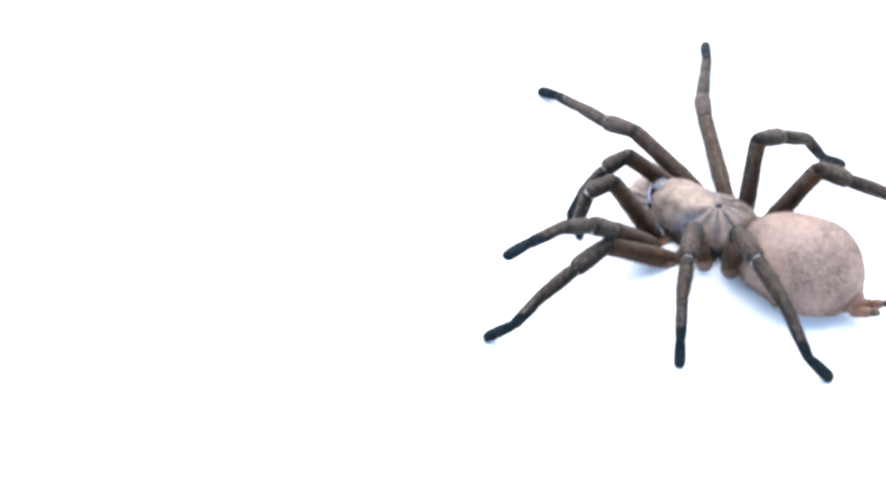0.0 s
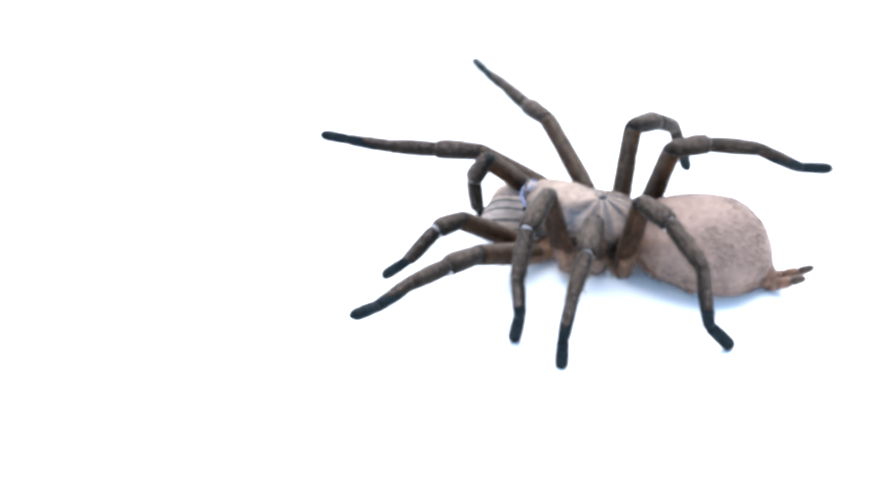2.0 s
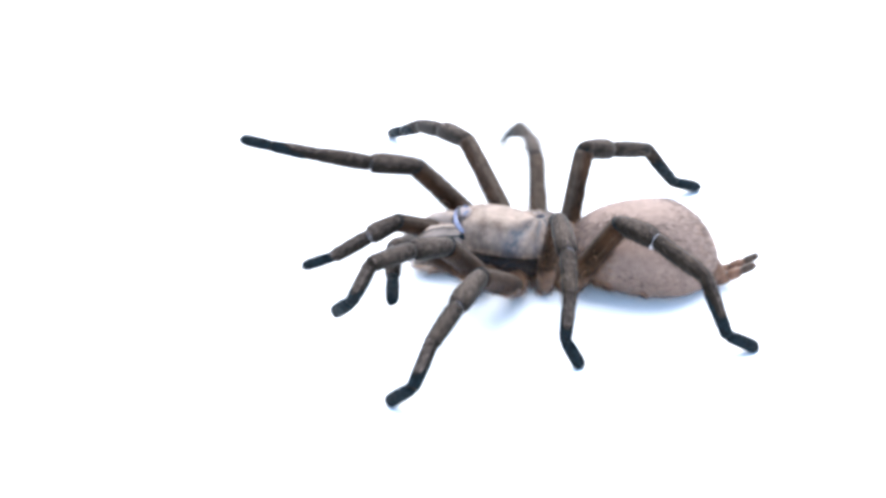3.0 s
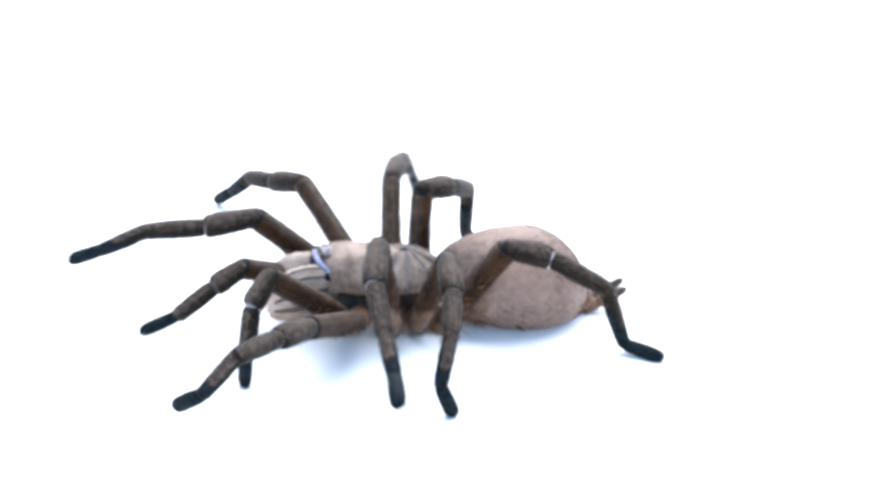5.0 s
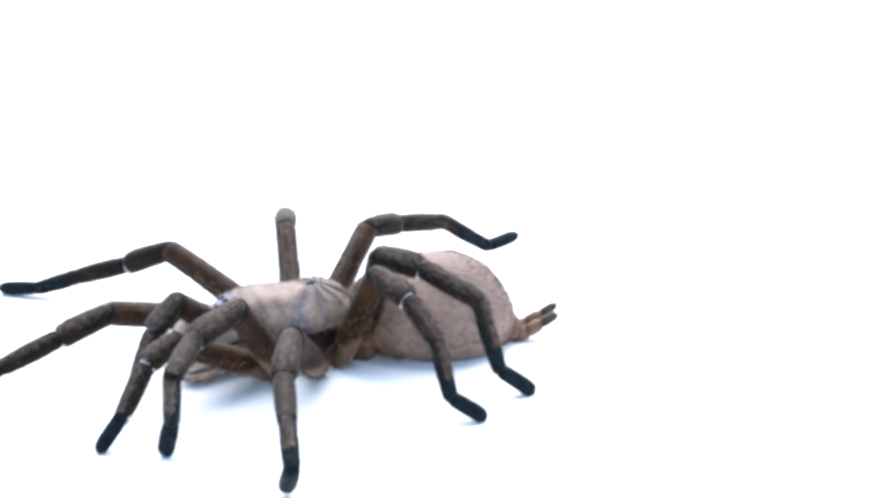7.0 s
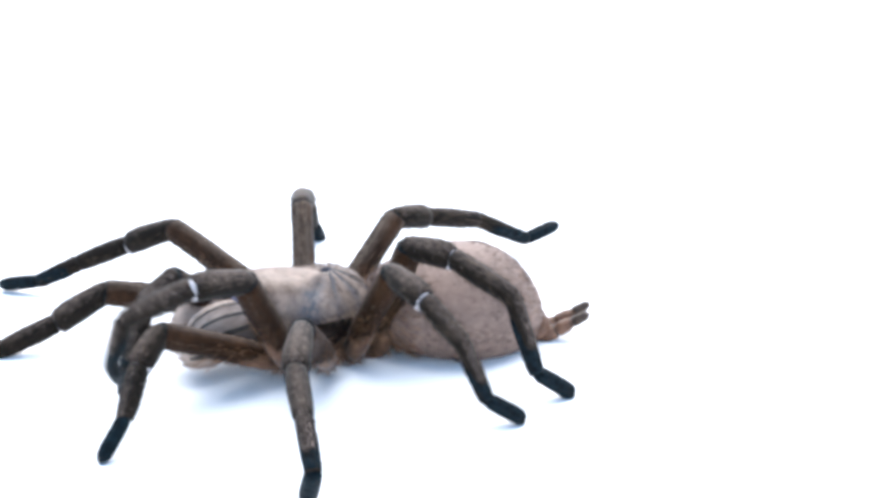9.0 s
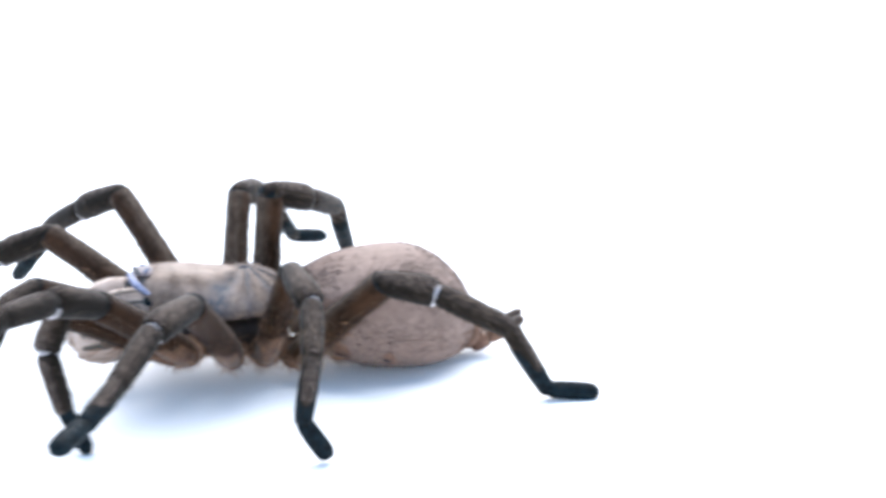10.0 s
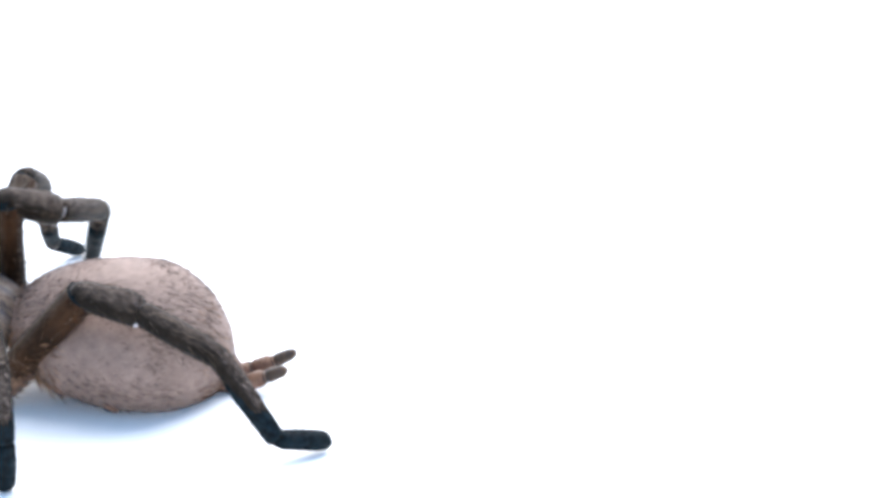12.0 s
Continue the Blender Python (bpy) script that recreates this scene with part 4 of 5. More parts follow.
    bend("left_leg_4", 2.5, 146.2, 65.5, -1.5, 69.2, 21.0, -1.2, 45.8, -9.4, 41.0)
    bend("left_leg_4", 3, 146.3, 59.9, -6.7, 62.2, 17.7, 4.6, 41.2, -22.0, 43.4)
    bend("left_leg_4", 3.2, 138.7, 60.1, -2.5, 59.0, 20.3, 8.6, 40.8, -21.9, 39.0)
    bend("left_leg_4", 3.4, 143.9, 57.6, 4.5, 54.4, 17.5, 2.6, 36.7, 0.6, 9.5)
    bend("left_leg_4", 3.6, 147.2, 51.2, 4.5, 47.9, 15.3, 2.2, 32.2, 6.3, 1.2)
    bend("left_leg_4", 3.8, 148.6, 43.9, 4.5, 41.3, 12.3, 2.3, 28.1, 6.6, -0.7)
    bend("left_leg_4", 4, 146.8, 47.1, 4.4, 39.9, 12.4, 2.4, 26.7, 7.2, -1.1)
    bend("left_leg_4", 4.2, 147.7, 51.4, 5.1, 43.6, 13.5, 2.6, 28.7, 6.9, -2.2)
    bend("left_leg_4", 4.4, 141.0, 75.7, 14.9, 69.5, 24.3, 3.6, 50.4, 8.6, -6.9)
    bend("left_leg_4", 4.6, 144.4, 73.3, 12.0, 69.4, 23.5, 3.8, 44.6, -6.3, -9.9)
    bend("left_leg_4", 4.8, 153.4, 63.0, 1.5, 67.0, 26.3, 2.5, 38.5, -65.5, -27.0)
    bend("left_leg_4", 5, 143.1, 58.9, 8.7, 63.0, 22.6, 6.1, 42.7, -67.2, -18.0)
    bend("left_leg_4", 5.5, 134.8, 50.8, 18.4, 58.7, 19.6, 3.7, 20.8, -38.2, 26.1)
    bend("left_leg_4", 6, 108.2, 75.9, 6.2, 72.2, 4.6, -5.6, 51.5, -54.0, -8.7)
    bend("left_leg_4", 6.5, 102.9, 76.7, 14.3, 79.6, 13.3, -3.0, 57.8, -24.3, 34.9)
    bend("left_leg_4", 7, 105.6, 76.9, 11.8, 78.0, 13.0, -3.2, 57.1, -21.7, 33.9)
    bend("left_leg_4", 8.8, 107.3, 75.9, 7.9, 73.6, 17.3, -2.4, 51.2, -14.4, 38.2)
    bend("left_leg_4", 9, 112.0, 73.8, 7.1, 69.9, 18.4, -4.9, 50.6, -18.4, 39.9)
    bend("left_leg_4", 9.5, 139.7, 66.0, -0.1, 72.2, 8.5, -5.1, 43.6, -63.2, -8.5)
    bend("left_leg_4", 10, 126.3, 43.7, 15.7, 47.5, 28.7, 15.4, 34.3, -56.1, 10.0)
    bend("left_leg_4", 10.5, 132.3, 68.7, 4.4, 65.3, 9.8, -11.9, 45.2, -52.3, -12.0)
    bend("left_leg_4", 11, 107.8, 74.6, 19.1, 78.6, 9.6, -2.3, 71.4, -15.0, 35.1)
    bend("left_leg_4", 11.5, 142.9, 67.5, 0.3, 75.5, 8.7, -6.6, 45.6, -10.4, 47.6)
    bend("left_leg_4", 12, 161.9, 60.3, -4.1, 59.5, 7.8, -11.1, 32.7, -22.9, 52.1)
    bend("right_leg_1", 0, -3.3, 41.9, 14.9, 52.2, -0.2, 10.6, 3.9, -6.3, -11.1)
    bend("right_leg_1", 0.5, 10.9, 45.8, 12.5, 57.4, 1.0, 14.3, 13.7, -6.6, -13.1)
    bend("right_leg_1", 1, 10.8, 37.1, -6.1, 29.7, -14.1, -0.3, -0.7, 7.3, 1.4)
    bend("right_leg_1", 1.5, 3.1, 32.8, -2.4, 30.9, -7.4, -2.1, -8.5, 0.0, 5.0)
    bend("right_leg_1", 2, -1.7, 28.3, -2.9, 30.7, -1.7, -0.6, -6.1, 2.9, 8.3)
    bend("right_leg_1", 2.5, 11.1, 34.5, 2.7, 40.5, 1.6, 7.5, 2.8, 2.9, 5.4)
    bend("right_leg_1", 3, -13.2, 48.8, 8.8, 41.4, -1.4, 7.1, -1.7, 8.8, 19.5)
    bend("right_leg_1", 3.2, -6.6, 37.6, 6.8, 31.8, 1.8, 5.7, -7.9, -0.5, 14.3)
    bend("right_leg_1", 4.8, -7.0, 31.3, 5.4, 46.0, 11.9, 12.9, 22.0, -5.6, 13.1)
    bend("right_leg_1", 5, -13.9, 41.4, 19.8, 53.7, -1.2, 10.7, 24.2, 1.2, 10.6)
    bend("right_leg_1", 5.5, 3.2, 20.1, 1.3, 29.3, -5.4, 0.7, -14.9, -9.8, 4.9)
    bend("right_leg_1", 6, 12.2, 18.0, -4.0, 33.4, -1.8, -0.8, 12.9, 7.5, 1.2)
    bend("right_leg_1", 6.5, 8.4, 13.5, -9.1, 31.6, -1.2, -3.1, -12.7, 0.7, 0.3)
    bend("right_leg_1", 7, 8.5, 15.0, -7.6, 32.0, -0.4, -2.8, -11.7, 0.1, 0.8)
    bend("right_leg_1", 8.8, 11.5, 9.5, -14.1, 28.9, 1.5, -6.1, -8.1, -1.0, -6.1)
    bend("right_leg_1", 9, 22.3, 7.4, -9.5, 40.8, -7.4, 0.5, -24.3, -0.5, -2.7)
    bend("right_leg_1", 9.5, 21.4, 13.7, -9.6, 55.4, -8.5, -1.5, -18.2, -2.7, -1.1)
    bend("right_leg_1", 10, 48.4, 24.2, -17.0, 52.5, -0.2, -1.5, 7.0, 6.0, -0.9)
    bend("right_leg_1", 10.5, 54.1, 24.9, -0.2, 34.1, 5.7, -0.2, 16.3, 6.3, -0.0)
    bend("right_leg_1", 11, 32.6, 32.4, -0.3, 44.7, 10.2, -0.0, 20.2, 10.1, 0.1)
    bend("right_leg_1", 11.5, 30.4, 32.7, -0.3, 46.4, 10.2, 0.0, 20.3, 10.1, 0.1)
    bend("right_leg_1", 12, 29.0, 26.2, -0.5, 51.7, 11.3, -0.1, 21.3, 10.5, 0.0)
    bend("right_leg_2", 0, 47.9, 17.3, 16.7, 22.9, 2.7, 8.2, -0.7, 1.6, -8.9)
    bend("right_leg_2", 0.5, 50.7, 23.9, 5.6, 25.4, 2.0, 1.5, 13.3, 2.8, -1.4)
    bend("right_leg_2", 1, 57.2, 29.6, 18.6, 32.2, 5.0, 9.3, 11.0, -1.6, -8.0)
    bend("right_leg_2", 1.5, 63.6, 32.2, 20.8, 32.7, 6.5, 17.6, 10.6, -6.0, 1.6)
    bend("right_leg_2", 2, 47.6, 23.9, -9.4, 31.2, -8.6, -0.9, 4.3, -1.1, 5.3)
    bend("right_leg_2", 2.5, 40.0, 30.1, -24.1, 43.1, 4.0, -11.3, 2.2, 9.2, 0.8)
    bend("right_leg_2", 3, 62.4, 29.0, -11.2, 38.8, 8.0, 4.3, 13.1, -3.2, 5.2)
    bend("right_leg_2", 3.2, 73.7, 23.0, -13.5, 35.2, 3.5, 6.9, 14.6, 3.5, -1.0)
    bend("right_leg_2", 3.4, 76.6, 24.0, -1.8, 35.8, 6.5, 0.8, 14.3, 5.6, -0.1)
    bend("right_leg_2", 3.6, 80.0, 25.3, 1.8, 38.1, 7.1, 0.7, 15.0, 6.6, 0.6)
    bend("right_leg_2", 3.8, 72.0, 39.3, -0.7, 46.5, 10.7, -0.0, 23.7, 9.3, 0.5)
    bend("right_leg_2", 4, 66.8, 37.9, -1.5, 45.5, 10.3, -0.2, 23.0, 8.8, 0.1)
    bend("right_leg_2", 4.2, 43.7, -3.2, -2.8, 4.0, -1.5, -0.0, 0.8, 1.9, 0.2)
    bend("right_leg_2", 4.4, 48.1, 6.4, -2.7, 18.3, 0.3, -0.6, 3.9, 2.4, -0.4)
    bend("right_leg_2", 4.6, 53.7, 17.1, -4.7, 31.5, 4.0, -0.4, 10.9, 1.1, 0.2)
    bend("right_leg_2", 4.8, 61.7, 23.2, -13.6, 39.9, 5.6, 3.2, 18.6, -7.8, 2.5)
    bend("right_leg_2", 5, 71.9, 24.4, -11.7, 43.7, -3.0, 8.4, 25.0, -5.5, 0.3)
    bend("right_leg_2", 5.5, 82.0, 26.4, -6.7, 48.8, -5.2, 14.5, 18.2, 17.7, 22.5)
    bend("right_leg_2", 6, 74.5, 20.8, -37.8, 40.0, 0.2, -13.8, 1.1, -20.1, 9.6)
    bend("right_leg_2", 6.5, 69.8, 15.0, -32.9, 46.6, -0.6, -12.1, 2.5, -16.2, -0.2)
    bend("right_leg_2", 7, 71.2, 13.6, -38.3, 47.3, -0.1, -10.8, 1.5, -16.9, 0.8)
    bend("right_leg_2", 8.8, 69.2, 11.6, -36.4, 42.0, 7.9, -9.9, 3.0, -20.2, 5.6)
    bend("right_leg_2", 9, 67.3, 14.6, -31.3, 48.2, 5.6, -9.2, 2.2, -19.8, 4.0)
    bend("right_leg_2", 9.5, 59.5, 22.0, -22.9, 53.3, 6.5, -9.9, 13.4, 5.1, -1.2)
    bend("right_leg_2", 10, 67.4, 37.3, -12.6, 63.3, 2.6, 9.8, 21.7, -6.8, 1.2)
    bend("right_leg_2", 10.5, 78.1, 31.8, -25.4, 56.6, 8.4, 6.4, -7.5, -3.1, -4.6)
    bend("right_leg_2", 11, 79.2, 25.3, -1.1, 34.3, 7.3, -0.1, 19.3, 9.0, -0.2)
    bend("right_leg_2", 11.5, 71.2, 37.0, -0.6, 51.4, 11.9, 0.1, 24.9, 9.9, 0.3)
    bend("right_leg_2", 12, 70.9, 30.3, -0.3, 58.9, 13.1, 0.1, 26.0, 10.4, 0.2)
    bend("right_leg_3", 0, 101.2, 70.7, 1.7, 99.6, 6.2, 6.5, 28.0, -22.8, 10.6)
    bend("right_leg_3", 0.5, 96.3, 39.1, 19.6, 67.9, 2.3, 7.9, 33.2, -27.6, 22.5)
    bend("right_leg_3", 1, 83.9, 31.4, 30.6, 44.5, 13.0, 12.4, 30.3, -29.5, 7.5)
    bend("right_leg_3", 1.5, 102.9, 79.9, -1.9, 97.7, 19.6, -13.9, 23.6, -17.7, 23.8)
    bend("right_leg_3", 2, 107.8, 69.6, 7.0, 88.7, 18.4, -6.9, 26.8, 8.1, 1.5)
    bend("right_leg_3", 2.5, 99.5, 43.1, 26.3, 48.6, 20.9, 3.2, 21.8, -24.8, 7.5)
    bend("right_leg_3", 3, 89.1, 31.2, -7.2, 34.1, 4.7, -7.7, 28.9, 6.6, 4.0)
    bend("right_leg_3", 3.2, 50.5, 83.0, 16.9, 101.9, 18.5, 2.6, 10.0, 3.0, -0.6)
    bend("right_leg_3", 3.4, 93.6, 47.9, -2.1, 56.4, 12.2, 0.4, 20.6, 7.3, 1.1)
    bend("right_leg_3", 3.6, 101.9, 46.3, 0.3, 51.5, 11.5, -0.0, 23.3, 8.8, -0.0)
    bend("right_leg_3", 3.8, 106.0, 44.9, 0.7, 49.2, 11.5, -0.1, 24.1, 9.2, -0.3)
    bend("right_leg_3", 4, 107.7, 44.4, 0.9, 48.5, 11.5, -0.2, 24.3, 9.4, -0.4)
    bend("right_leg_3", 4.2, 108.2, 44.4, 1.0, 48.9, 11.5, -0.2, 24.3, 9.4, -0.5)
    bend("right_leg_3", 4.4, 108.1, 45.1, 1.8, 50.5, 11.3, -0.2, 24.0, 9.3, -0.5)
    bend("right_leg_3", 4.6, 107.2, 46.8, 5.1, 54.8, 10.5, -0.4, 23.3, 9.0, -0.5)
    bend("right_leg_3", 4.8, 105.5, 52.1, 19.7, 78.8, 5.5, -0.2, 22.3, 8.3, -0.0)
    bend("right_leg_3", 5, 101.9, 49.6, 16.8, 53.3, 13.0, -0.9, 25.1, 9.9, -0.8)
    bend("right_leg_3", 5.5, 98.7, 41.1, -5.3, 61.1, 24.0, -6.2, 11.9, 2.5, 6.0)
    bend("right_leg_3", 6, 109.4, 43.6, -2.0, 53.6, 25.3, 1.2, 23.4, 7.1, 3.7)
    bend("right_leg_3", 6.5, 112.9, 33.5, 4.9, 43.7, 12.2, 0.2, 16.2, 14.2, 0.5)
    bend("right_leg_3", 7, 113.2, 29.0, 5.4, 40.1, 13.4, -0.8, 10.3, 7.3, 0.2)
    bend("right_leg_3", 8.8, 113.5, 30.5, 5.3, 42.9, 10.4, 1.1, 17.7, 10.5, 6.9)
    bend("right_leg_3", 9, 112.2, 32.5, 6.1, 47.5, 8.3, 3.3, 31.8, 0.7, 6.6)
    bend("right_leg_3", 9.5, 101.0, 39.1, 24.0, 52.6, 20.5, -2.7, 21.3, 6.2, -1.0)
    bend("right_leg_3", 10, 112.5, 56.5, 15.6, 70.6, 21.3, 0.9, 10.4, -28.5, 34.4)
    bend("right_leg_3", 10.5, 88.1, 50.3, -13.4, 61.8, 23.4, -7.7, 6.0, 0.7, 4.8)
    bend("right_leg_3", 11, 86.8, 48.2, 6.3, 53.4, 23.2, -6.8, 21.6, 5.9, -5.2)
    bend("right_leg_3", 11.5, 91.5, 48.1, 17.5, 65.0, 24.8, -16.6, 16.9, -21.1, 17.8)
    bend("right_leg_3", 12, 105.5, 32.9, -1.2, 73.4, 19.2, -1.0, -1.0, -26.0, 27.2)
    bend("right_leg_4", 0, 140.5, 49.4, -0.5, 86.0, 0.3, -1.7, -3.4, -3.8, 1.3)
    bend("right_leg_4", 0.5, 149.6, 87.7, -14.3, 109.9, -0.0, -11.2, 45.7, -13.8, 6.6)
    bend("right_leg_4", 1, 157.3, 85.3, -17.9, 111.1, -2.4, -0.3, 38.0, -27.6, 1.5)
    bend("right_leg_4", 1.5, 131.6, 62.0, 11.8, 88.4, -0.3, 9.9, 17.3, -16.5, -3.0)
    bend("right_leg_4", 2, 165.7, 70.4, -18.0, 75.8, 14.9, 0.2, 17.8, -23.7, 1.6)
    bend("right_leg_4", 2.5, 143.1, 88.3, -11.3, 107.6, 9.5, -17.8, 31.1, -25.8, 9.1)
    bend("right_leg_4", 3, 113.5, 62.7, 25.0, 83.5, -0.4, 2.2, 35.9, -29.9, 8.6)
    bend("right_leg_4", 3.2, 116.2, 45.9, 34.1, 69.4, 0.2, -1.0, 31.2, -30.6, 12.4)
    bend("right_leg_4", 3.4, 140.2, 44.8, 8.6, 54.9, 2.3, 2.2, 28.8, -4.9, 3.6)
    bend("right_leg_4", 3.6, 148.5, 37.1, 3.2, 43.6, 3.0, 2.1, 24.1, 2.1, 0.7)
    bend("right_leg_4", 3.8, 140.1, 43.1, 8.8, 40.6, 8.4, 2.0, 30.6, 8.6, -5.3)
    bend("right_leg_4", 4, 162.3, 70.4, -22.1, 68.2, 10.1, 1.1, 35.5, 11.9, 4.1)
    bend("right_leg_4", 4.2, 102.7, 81.4, -12.0, 84.8, 17.8, -5.7, 50.5, 16.4, -6.4)
    bend("right_leg_4", 4.4, 103.5, 84.8, -2.5, 88.7, 17.1, -5.2, 50.6, 13.3, -6.2)
    bend("right_leg_4", 4.6, 104.7, 89.4, 8.0, 94.1, 17.0, -5.0, 48.8, 4.3, -7.7)
    bend("right_leg_4", 4.8, 104.0, 94.6, 36.8, 105.8, 21.0, -18.2, 44.5, -34.7, -13.8)
    bend("right_leg_4", 5, 129.8, 94.4, 20.7, 104.9, 13.9, -18.1, 43.6, -23.1, -2.4)
    bend("right_leg_4", 5.5, 122.5, 54.6, 38.1, 75.7, 3.7, -19.8, 29.0, 5.8, -5.2)
    bend("right_leg_4", 6, 142.9, 47.7, 26.2, 66.4, 2.5, -2.1, 23.1, -27.8, 5.0)
    bend("right_leg_4", 6.5, 145.0, 32.5, 27.3, 47.0, 4.0, 4.8, 27.3, -39.6, 1.0)
    bend("right_leg_4", 7, 146.6, 30.8, 26.6, 46.2, 4.2, 4.9, 25.7, -40.9, 5.1)
    bend("right_leg_4", 8.8, 149.9, 29.9, 24.4, 46.9, 2.8, 5.2, 19.2, -39.1, 6.6)
    bend("right_leg_4", 9, 149.3, 29.8, 22.1, 46.4, 4.2, 8.4, 14.1, -38.3, 5.0)
    bend("right_leg_4", 9.5, 110.3, 95.3, 40.2, 102.8, 12.0, -14.6, 48.7, 0.6, 0.1)
    bend("right_leg_4", 10, 178.6, 87.8, -18.9, 103.5, 7.4, -24.8, 30.0, 9.5, 2.6)
    bend("right_leg_4", 10.5, 201.6, 81.0, -36.5, 100.3, 6.4, -22.7, 20.9, -6.5, 2.9)
    bend("right_leg_4", 11, 135.4, 49.3, 21.7, 74.0, -5.4, 10.0, 35.2, -44.8, 47.8)
    bend("right_leg_4", 11.5, 140.5, 37.1, 19.5, 54.5, 6.4, 4.1, 14.7, -35.0, 16.8)
    bend("right_leg_4", 12, 117.5, 96.4, 37.8, 117.6, 10.0, -28.6, 48.6, 8.5, 1.5)
    bend("left_palp", 0, 46.7, 69.0, -9.4, 89.2, 47.0, -0.4, 15.9, 0.0, -4.2)
    bend("left_palp", 0.5, 53.3, 55.2, -3.6, 42.5, 37.9, 6.0, 5.2, 0.0, -17.6)
    bend("left_palp", 1, 50.6, 51.0, 17.3, 49.1, 50.4, 3.8, 18.5, 0.0, -30.2)
    bend("left_palp", 1.5, 50.8, 51.7, 33.4, 47.8, 65.6, 7.2, 37.9, 0.0, -23.0)
    bend("left_palp", 2, 47.3, 40.9, 11.7, 37.0, 30.2, -2.4, 13.4, 0.0, -37.6)
    bend("left_palp", 2.5, 43.0, 37.3, 22.7, 44.1, 20.4, 10.5, 6.2, 0.0, 7.7)
    bend("left_palp", 3, 40.5, 39.5, 34.7, 31.7, 27.6, 22.5, 8.8, 0.0, -5.4)
    bend("left_palp", 3.2, 36.5, 35.6, 47.3, 22.9, 25.8, 23.7, 14.9, 0.0, -2.9)
    bend("left_palp", 4.8, 27.5, 33.3, 14.5, 67.9, 23.6, 1.8, 21.9, 0.0, -9.2)
    bend("left_palp", 5, 23.6, 36.8, 15.5, 75.1, 33.4, 0.2, 24.9, 0.0, -20.4)
    bend("left_palp", 5.5, 16.2, 34.6, 21.5, 93.3, 55.9, -5.2, 4.2, 0.0, -21.1)
    bend("left_palp", 6, 11.5, 35.8, 18.5, 44.5, 28.3, -1.0, -3.0, 0.0, -27.5)
    bend("left_palp", 6.5, 15.6, 30.7, 10.5, 45.7, 28.6, 0.8, 0.5, 0.0, -18.5)
    bend("left_palp", 7, 13.9, 32.7, 11.2, 46.5, 29.6, 1.0, 1.2, 0.0, -16.9)
    bend("left_palp", 8.8, 9.7, 27.4, 21.5, 45.5, 28.7, -0.2, 7.7, 0.0, -21.3)
    bend("left_palp", 9, 8.5, 26.8, 27.3, 61.3, 12.3, 7.6, -2.6, 0.0, -21.8)
    bend("left_palp", 9.5, 26.9, 28.1, 28.1, 57.2, 31.1, 11.3, -0.6, 0.0, -2.0)
    bend("left_palp", 10, 24.6, 29.9, 13.7, 83.0, 42.5, 5.2, 12.8, 0.0, 0.0)
    bend("left_palp", 10.5, 15.2, 25.5, -2.8, 54.7, 28.8, 0.5, 23.0, 0.0, 2.2)
    bend("left_palp", 11, 11.7, 23.9, -5.5, 56.7, 24.3, 3.4, 22.2, 0.0, 3.5)
    bend("left_palp", 11.5, 13.9, 24.3, -0.8, 51.4, 28.6, 0.9, 24.6, 0.0, 0.5)
    bend("left_palp", 12, 15.2, 24.2, 0.0, 50.4, 30.1, 0.0, 25.0, 0.0, 0.0)
    bend("right_palp", 0, -45.0, 53.9, -8.7, 70.9, 20.0, -0.2, 19.7, 0.0, 8.5)
    bend("right_palp", 0.5, -36.6, 55.8, 27.7, 109.1, 30.0, 9.4, 23.7, 0.0, 26.4)
    bend("right_palp", 1, -38.4, 39.3, 24.7, 59.2, 19.4, 8.7, -5.0, 0.0, 12.6)
    bend("right_palp", 1.5, -40.3, 40.6, 23.8, 85.2, 27.2, 9.7, 10.0, 0.0, 2.0)
    bend("right_palp", 2, -39.0, 48.9, 16.9, 107.7, 35.2, -2.6, 24.3, 0.0, 5.4)
    bend("right_palp", 2.5, -49.7, 46.0, 29.6, 85.4, 39.7, 6.0, 21.6, 0.0, 5.2)
    bend("right_palp", 3, -35.7, 27.6, 16.2, 48.8, 12.9, 7.9, 1.5, 0.0, 16.3)
    bend("right_palp", 3.2, -35.4, 28.6, 10.8, 54.4, 24.0, 1.2, 5.4, 0.0, 19.9)
    bend("right_palp", 4.8, -29.1, 29.9, 15.8, 49.7, 14.1, 3.8, 2.4, 0.0, 21.1)
    bend("right_palp", 5, -27.0, 23.8, 12.6, 51.3, 8.0, 3.0, -3.7, 0.0, 15.5)
    bend("right_palp", 5.5, -26.3, 21.6, 5.2, 54.9, 14.0, 0.4, 13.1, 0.0, 13.6)
    bend("right_palp", 6, -22.2, 31.0, -8.7, 69.2, 20.2, 5.2, 6.7, 0.0, 35.7)
    bend("right_palp", 6.5, -37.2, 37.0, 15.3, 74.0, 12.2, -13.6, -2.1, 0.0, 6.6)
    bend("right_palp", 7, -37.0, 38.7, 15.2, 73.4, 13.9, -14.2, 1.4, 0.0, 9.1)
    bend("right_palp", 8.8, -35.8, 37.4, 21.4, 82.9, 20.5, -10.9, -3.4, 0.0, 2.4)
    bend("right_palp", 9, -32.6, 39.5, 22.4, 87.6, 26.0, -11.8, 6.3, 0.0, -0.2)
    bend("right_palp", 9.5, -18.5, 27.0, 9.6, 43.1, 25.5, 3.5, 24.3, 0.0, 1.9)
    bend("right_palp", 10, -23.7, 25.0, -12.0, 44.6, 30.0, 0.0, 24.9, 0.0, 0.1)
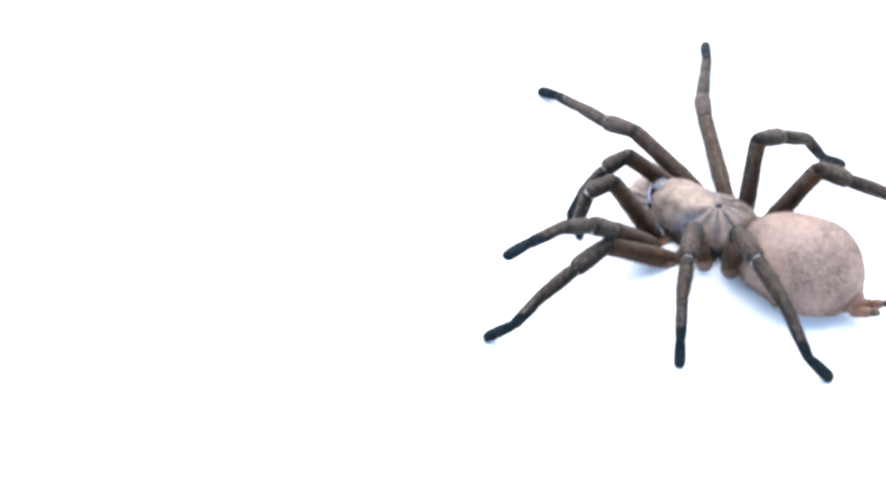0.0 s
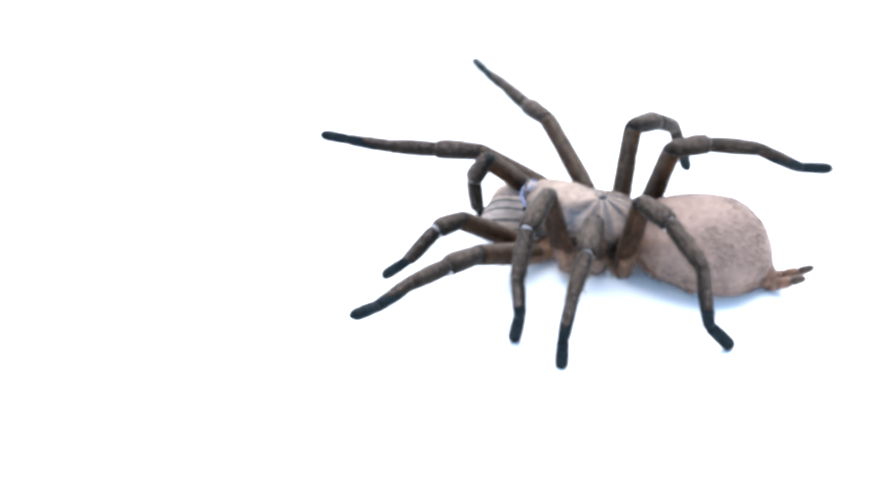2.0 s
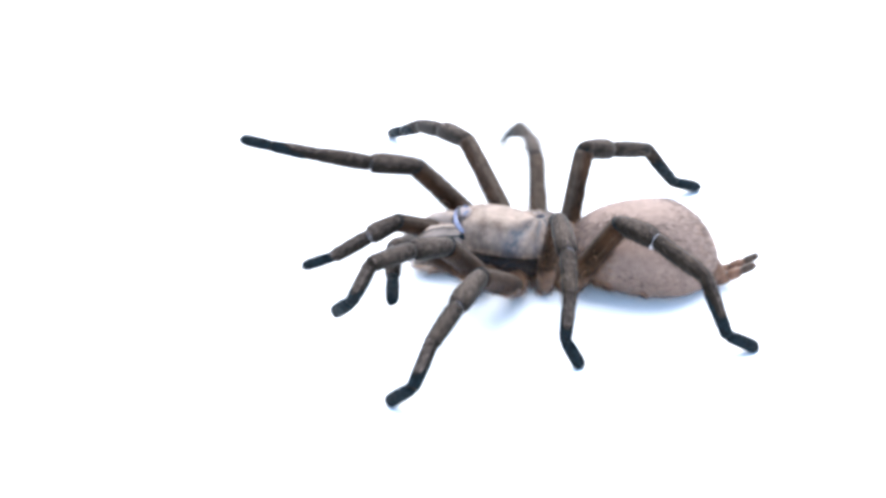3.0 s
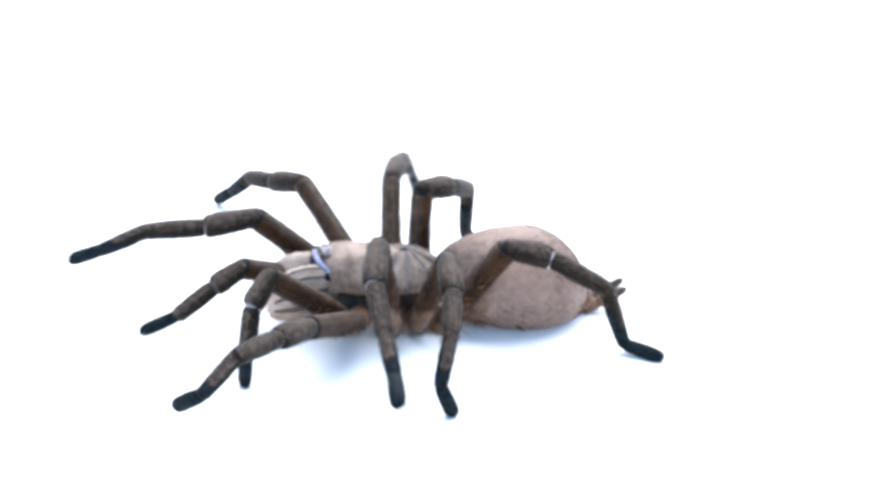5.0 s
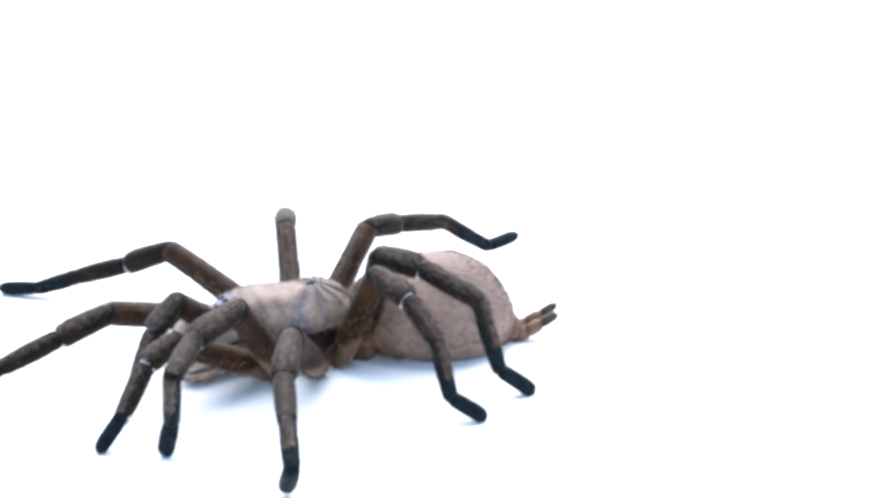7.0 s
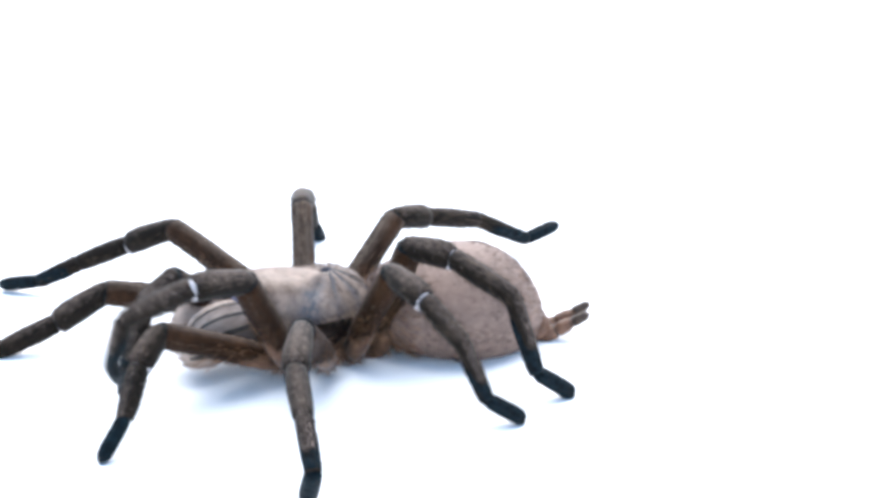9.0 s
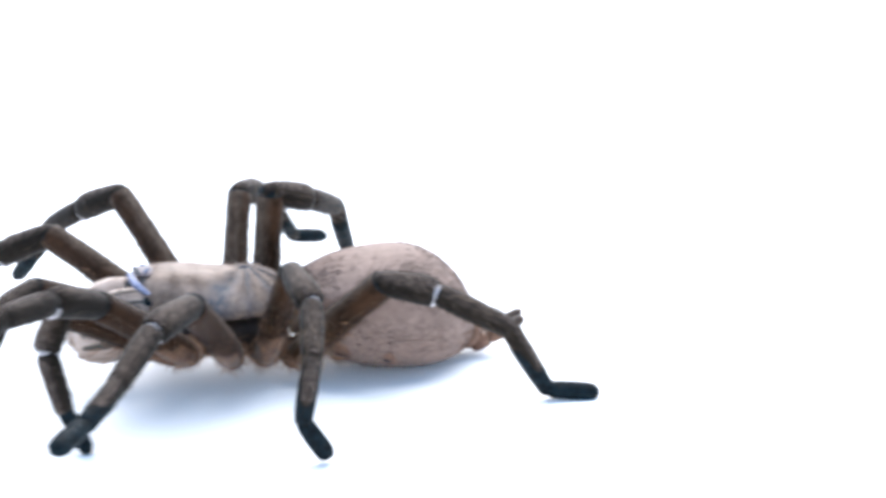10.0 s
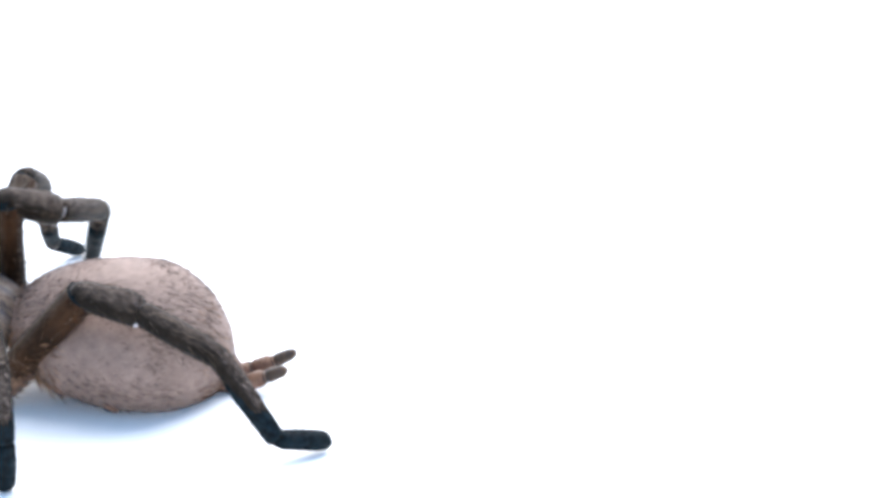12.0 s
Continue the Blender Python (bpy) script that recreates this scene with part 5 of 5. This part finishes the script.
    bend("right_palp", 10.5, 11.7, 26.2, -0.4, 48.7, 29.9, -0.1, 24.9, 0.0, 0.1)
    bend("right_palp", 11, 18.6, 22.5, -3.0, 45.6, 32.0, 0.1, 23.8, 0.0, 1.9)
    bend("right_palp", 11.5, 16.6, 22.7, -1.6, 47.9, 31.6, 0.2, 23.8, 0.0, 1.5)
    bend("right_palp", 12, 13.9, 19.7, -0.2, 52.6, 30.4, -0.1, 25.2, 0.0, -0.1)
    bend("body", 0, 5.634, -1.058, 0.388, 142.44, 9.64, -3.38, 0.95, -6.83)
    bend("body", 0.5, 5.091, -1.247, 0.521, 148.06, 9.58, -1.33, -1.92, -5.42)
    bend("body", 1, 4.663, -1.079, 0.495, 151.94, 9.54, 3.55, -4.10, -6.40)
    bend("body", 1.5, 3.955, -1.193, 0.675, 157.97, 3.20, 3.09, -2.41, -3.20)
    bend("body", 2, 3.336, -1.138, 0.670, 159.11, 4.11, -2.76, -2.89, -2.38)
    bend("body", 2.5, 2.807, -1.263, 0.712, 166.16, 1.89, 0.85, -0.43, -1.61)
    bend("body", 3, 2.078, -1.641, 0.602, 178.76, 0.93, 0.56, 2.70, -5.66)
    bend("body", 3.2, 1.907, -1.865, 0.651, 184.65, -0.02, -1.17, 1.56, -6.03)
    bend("body", 4.8, -0.304, -2.110, 0.741, 192.65, -0.85, -2.15, 0.73, -5.68)
    bend("body", 5, -0.548, -2.346, 0.728, 198.67, -0.94, -2.00, 0.94, -6.37)
    bend("body", 5.5, -0.983, -2.817, 0.829, 204.98, -2.19, -5.07, 0.54, -4.25)
    bend("body", 6, -1.452, -2.854, 0.765, 211.23, 0.33, -4.00, -2.04, -12.39)
    bend("body", 6.5, -1.803, -3.095, 0.645, 210.53, 1.97, -3.12, -0.19, -19.56)
    bend("body", 7, -1.821, -3.108, 0.617, 210.99, 2.19, -4.00, 1.17, -23.71)
    bend("body", 8.8, -1.852, -3.046, 0.702, 211.18, -0.23, -4.84, 2.21, -23.38)
    bend("body", 9, -1.930, -3.019, 0.702, 209.89, -0.70, -5.34, 2.80, -25.25)
    bend("body", 9.5, -2.398, -2.788, 0.724, 200.35, -3.05, -6.69, 4.15, -21.17)
    bend("body", 10, -2.919, -3.461, 0.904, 202.46, -2.05, -0.39, -0.32, -11.80)
    bend("body", 10.5, -3.661, -3.587, 0.738, 196.55, -2.46, 2.90, 1.74, -12.07)
    bend("body", 11, -4.361, -3.696, 0.772, 193.94, -3.98, 0.81, 2.97, -9.49)
    bend("body", 11.5, -5.062, -3.932, 0.806, 190.04, -2.61, -1.21, 0.51, -10.12)
    bend("body", 12, -5.598, -4.254, 0.932, 186.50, -7.05, -12.49, 4.15, -7.42)
    for name, (made, base, lengths, sd) in limbs.items():
        for ob, rows in zip(made, limb_rows(base, lengths, sd, poses[name])):
            walk(ob, rows)
    body, tail = [], []
    for t in steps:
        x, y, z, yaw, pitch, roll, droop, swing = glide(poses["body"], t)
        body.append((t, Matrix.Translation((x * C, y * C, z * C)) @ turned("Z", yaw) @ turned("Y", pitch) @ turned("X", roll)))
        tail.append((t, Matrix.Translation((WAIST[0] * C, 0, WAIST[2] * C)) @ turned("Z", swing) @ turned("Y", droop)))
    walk(spider, body)
    walk(abdomen, tail)


motions()
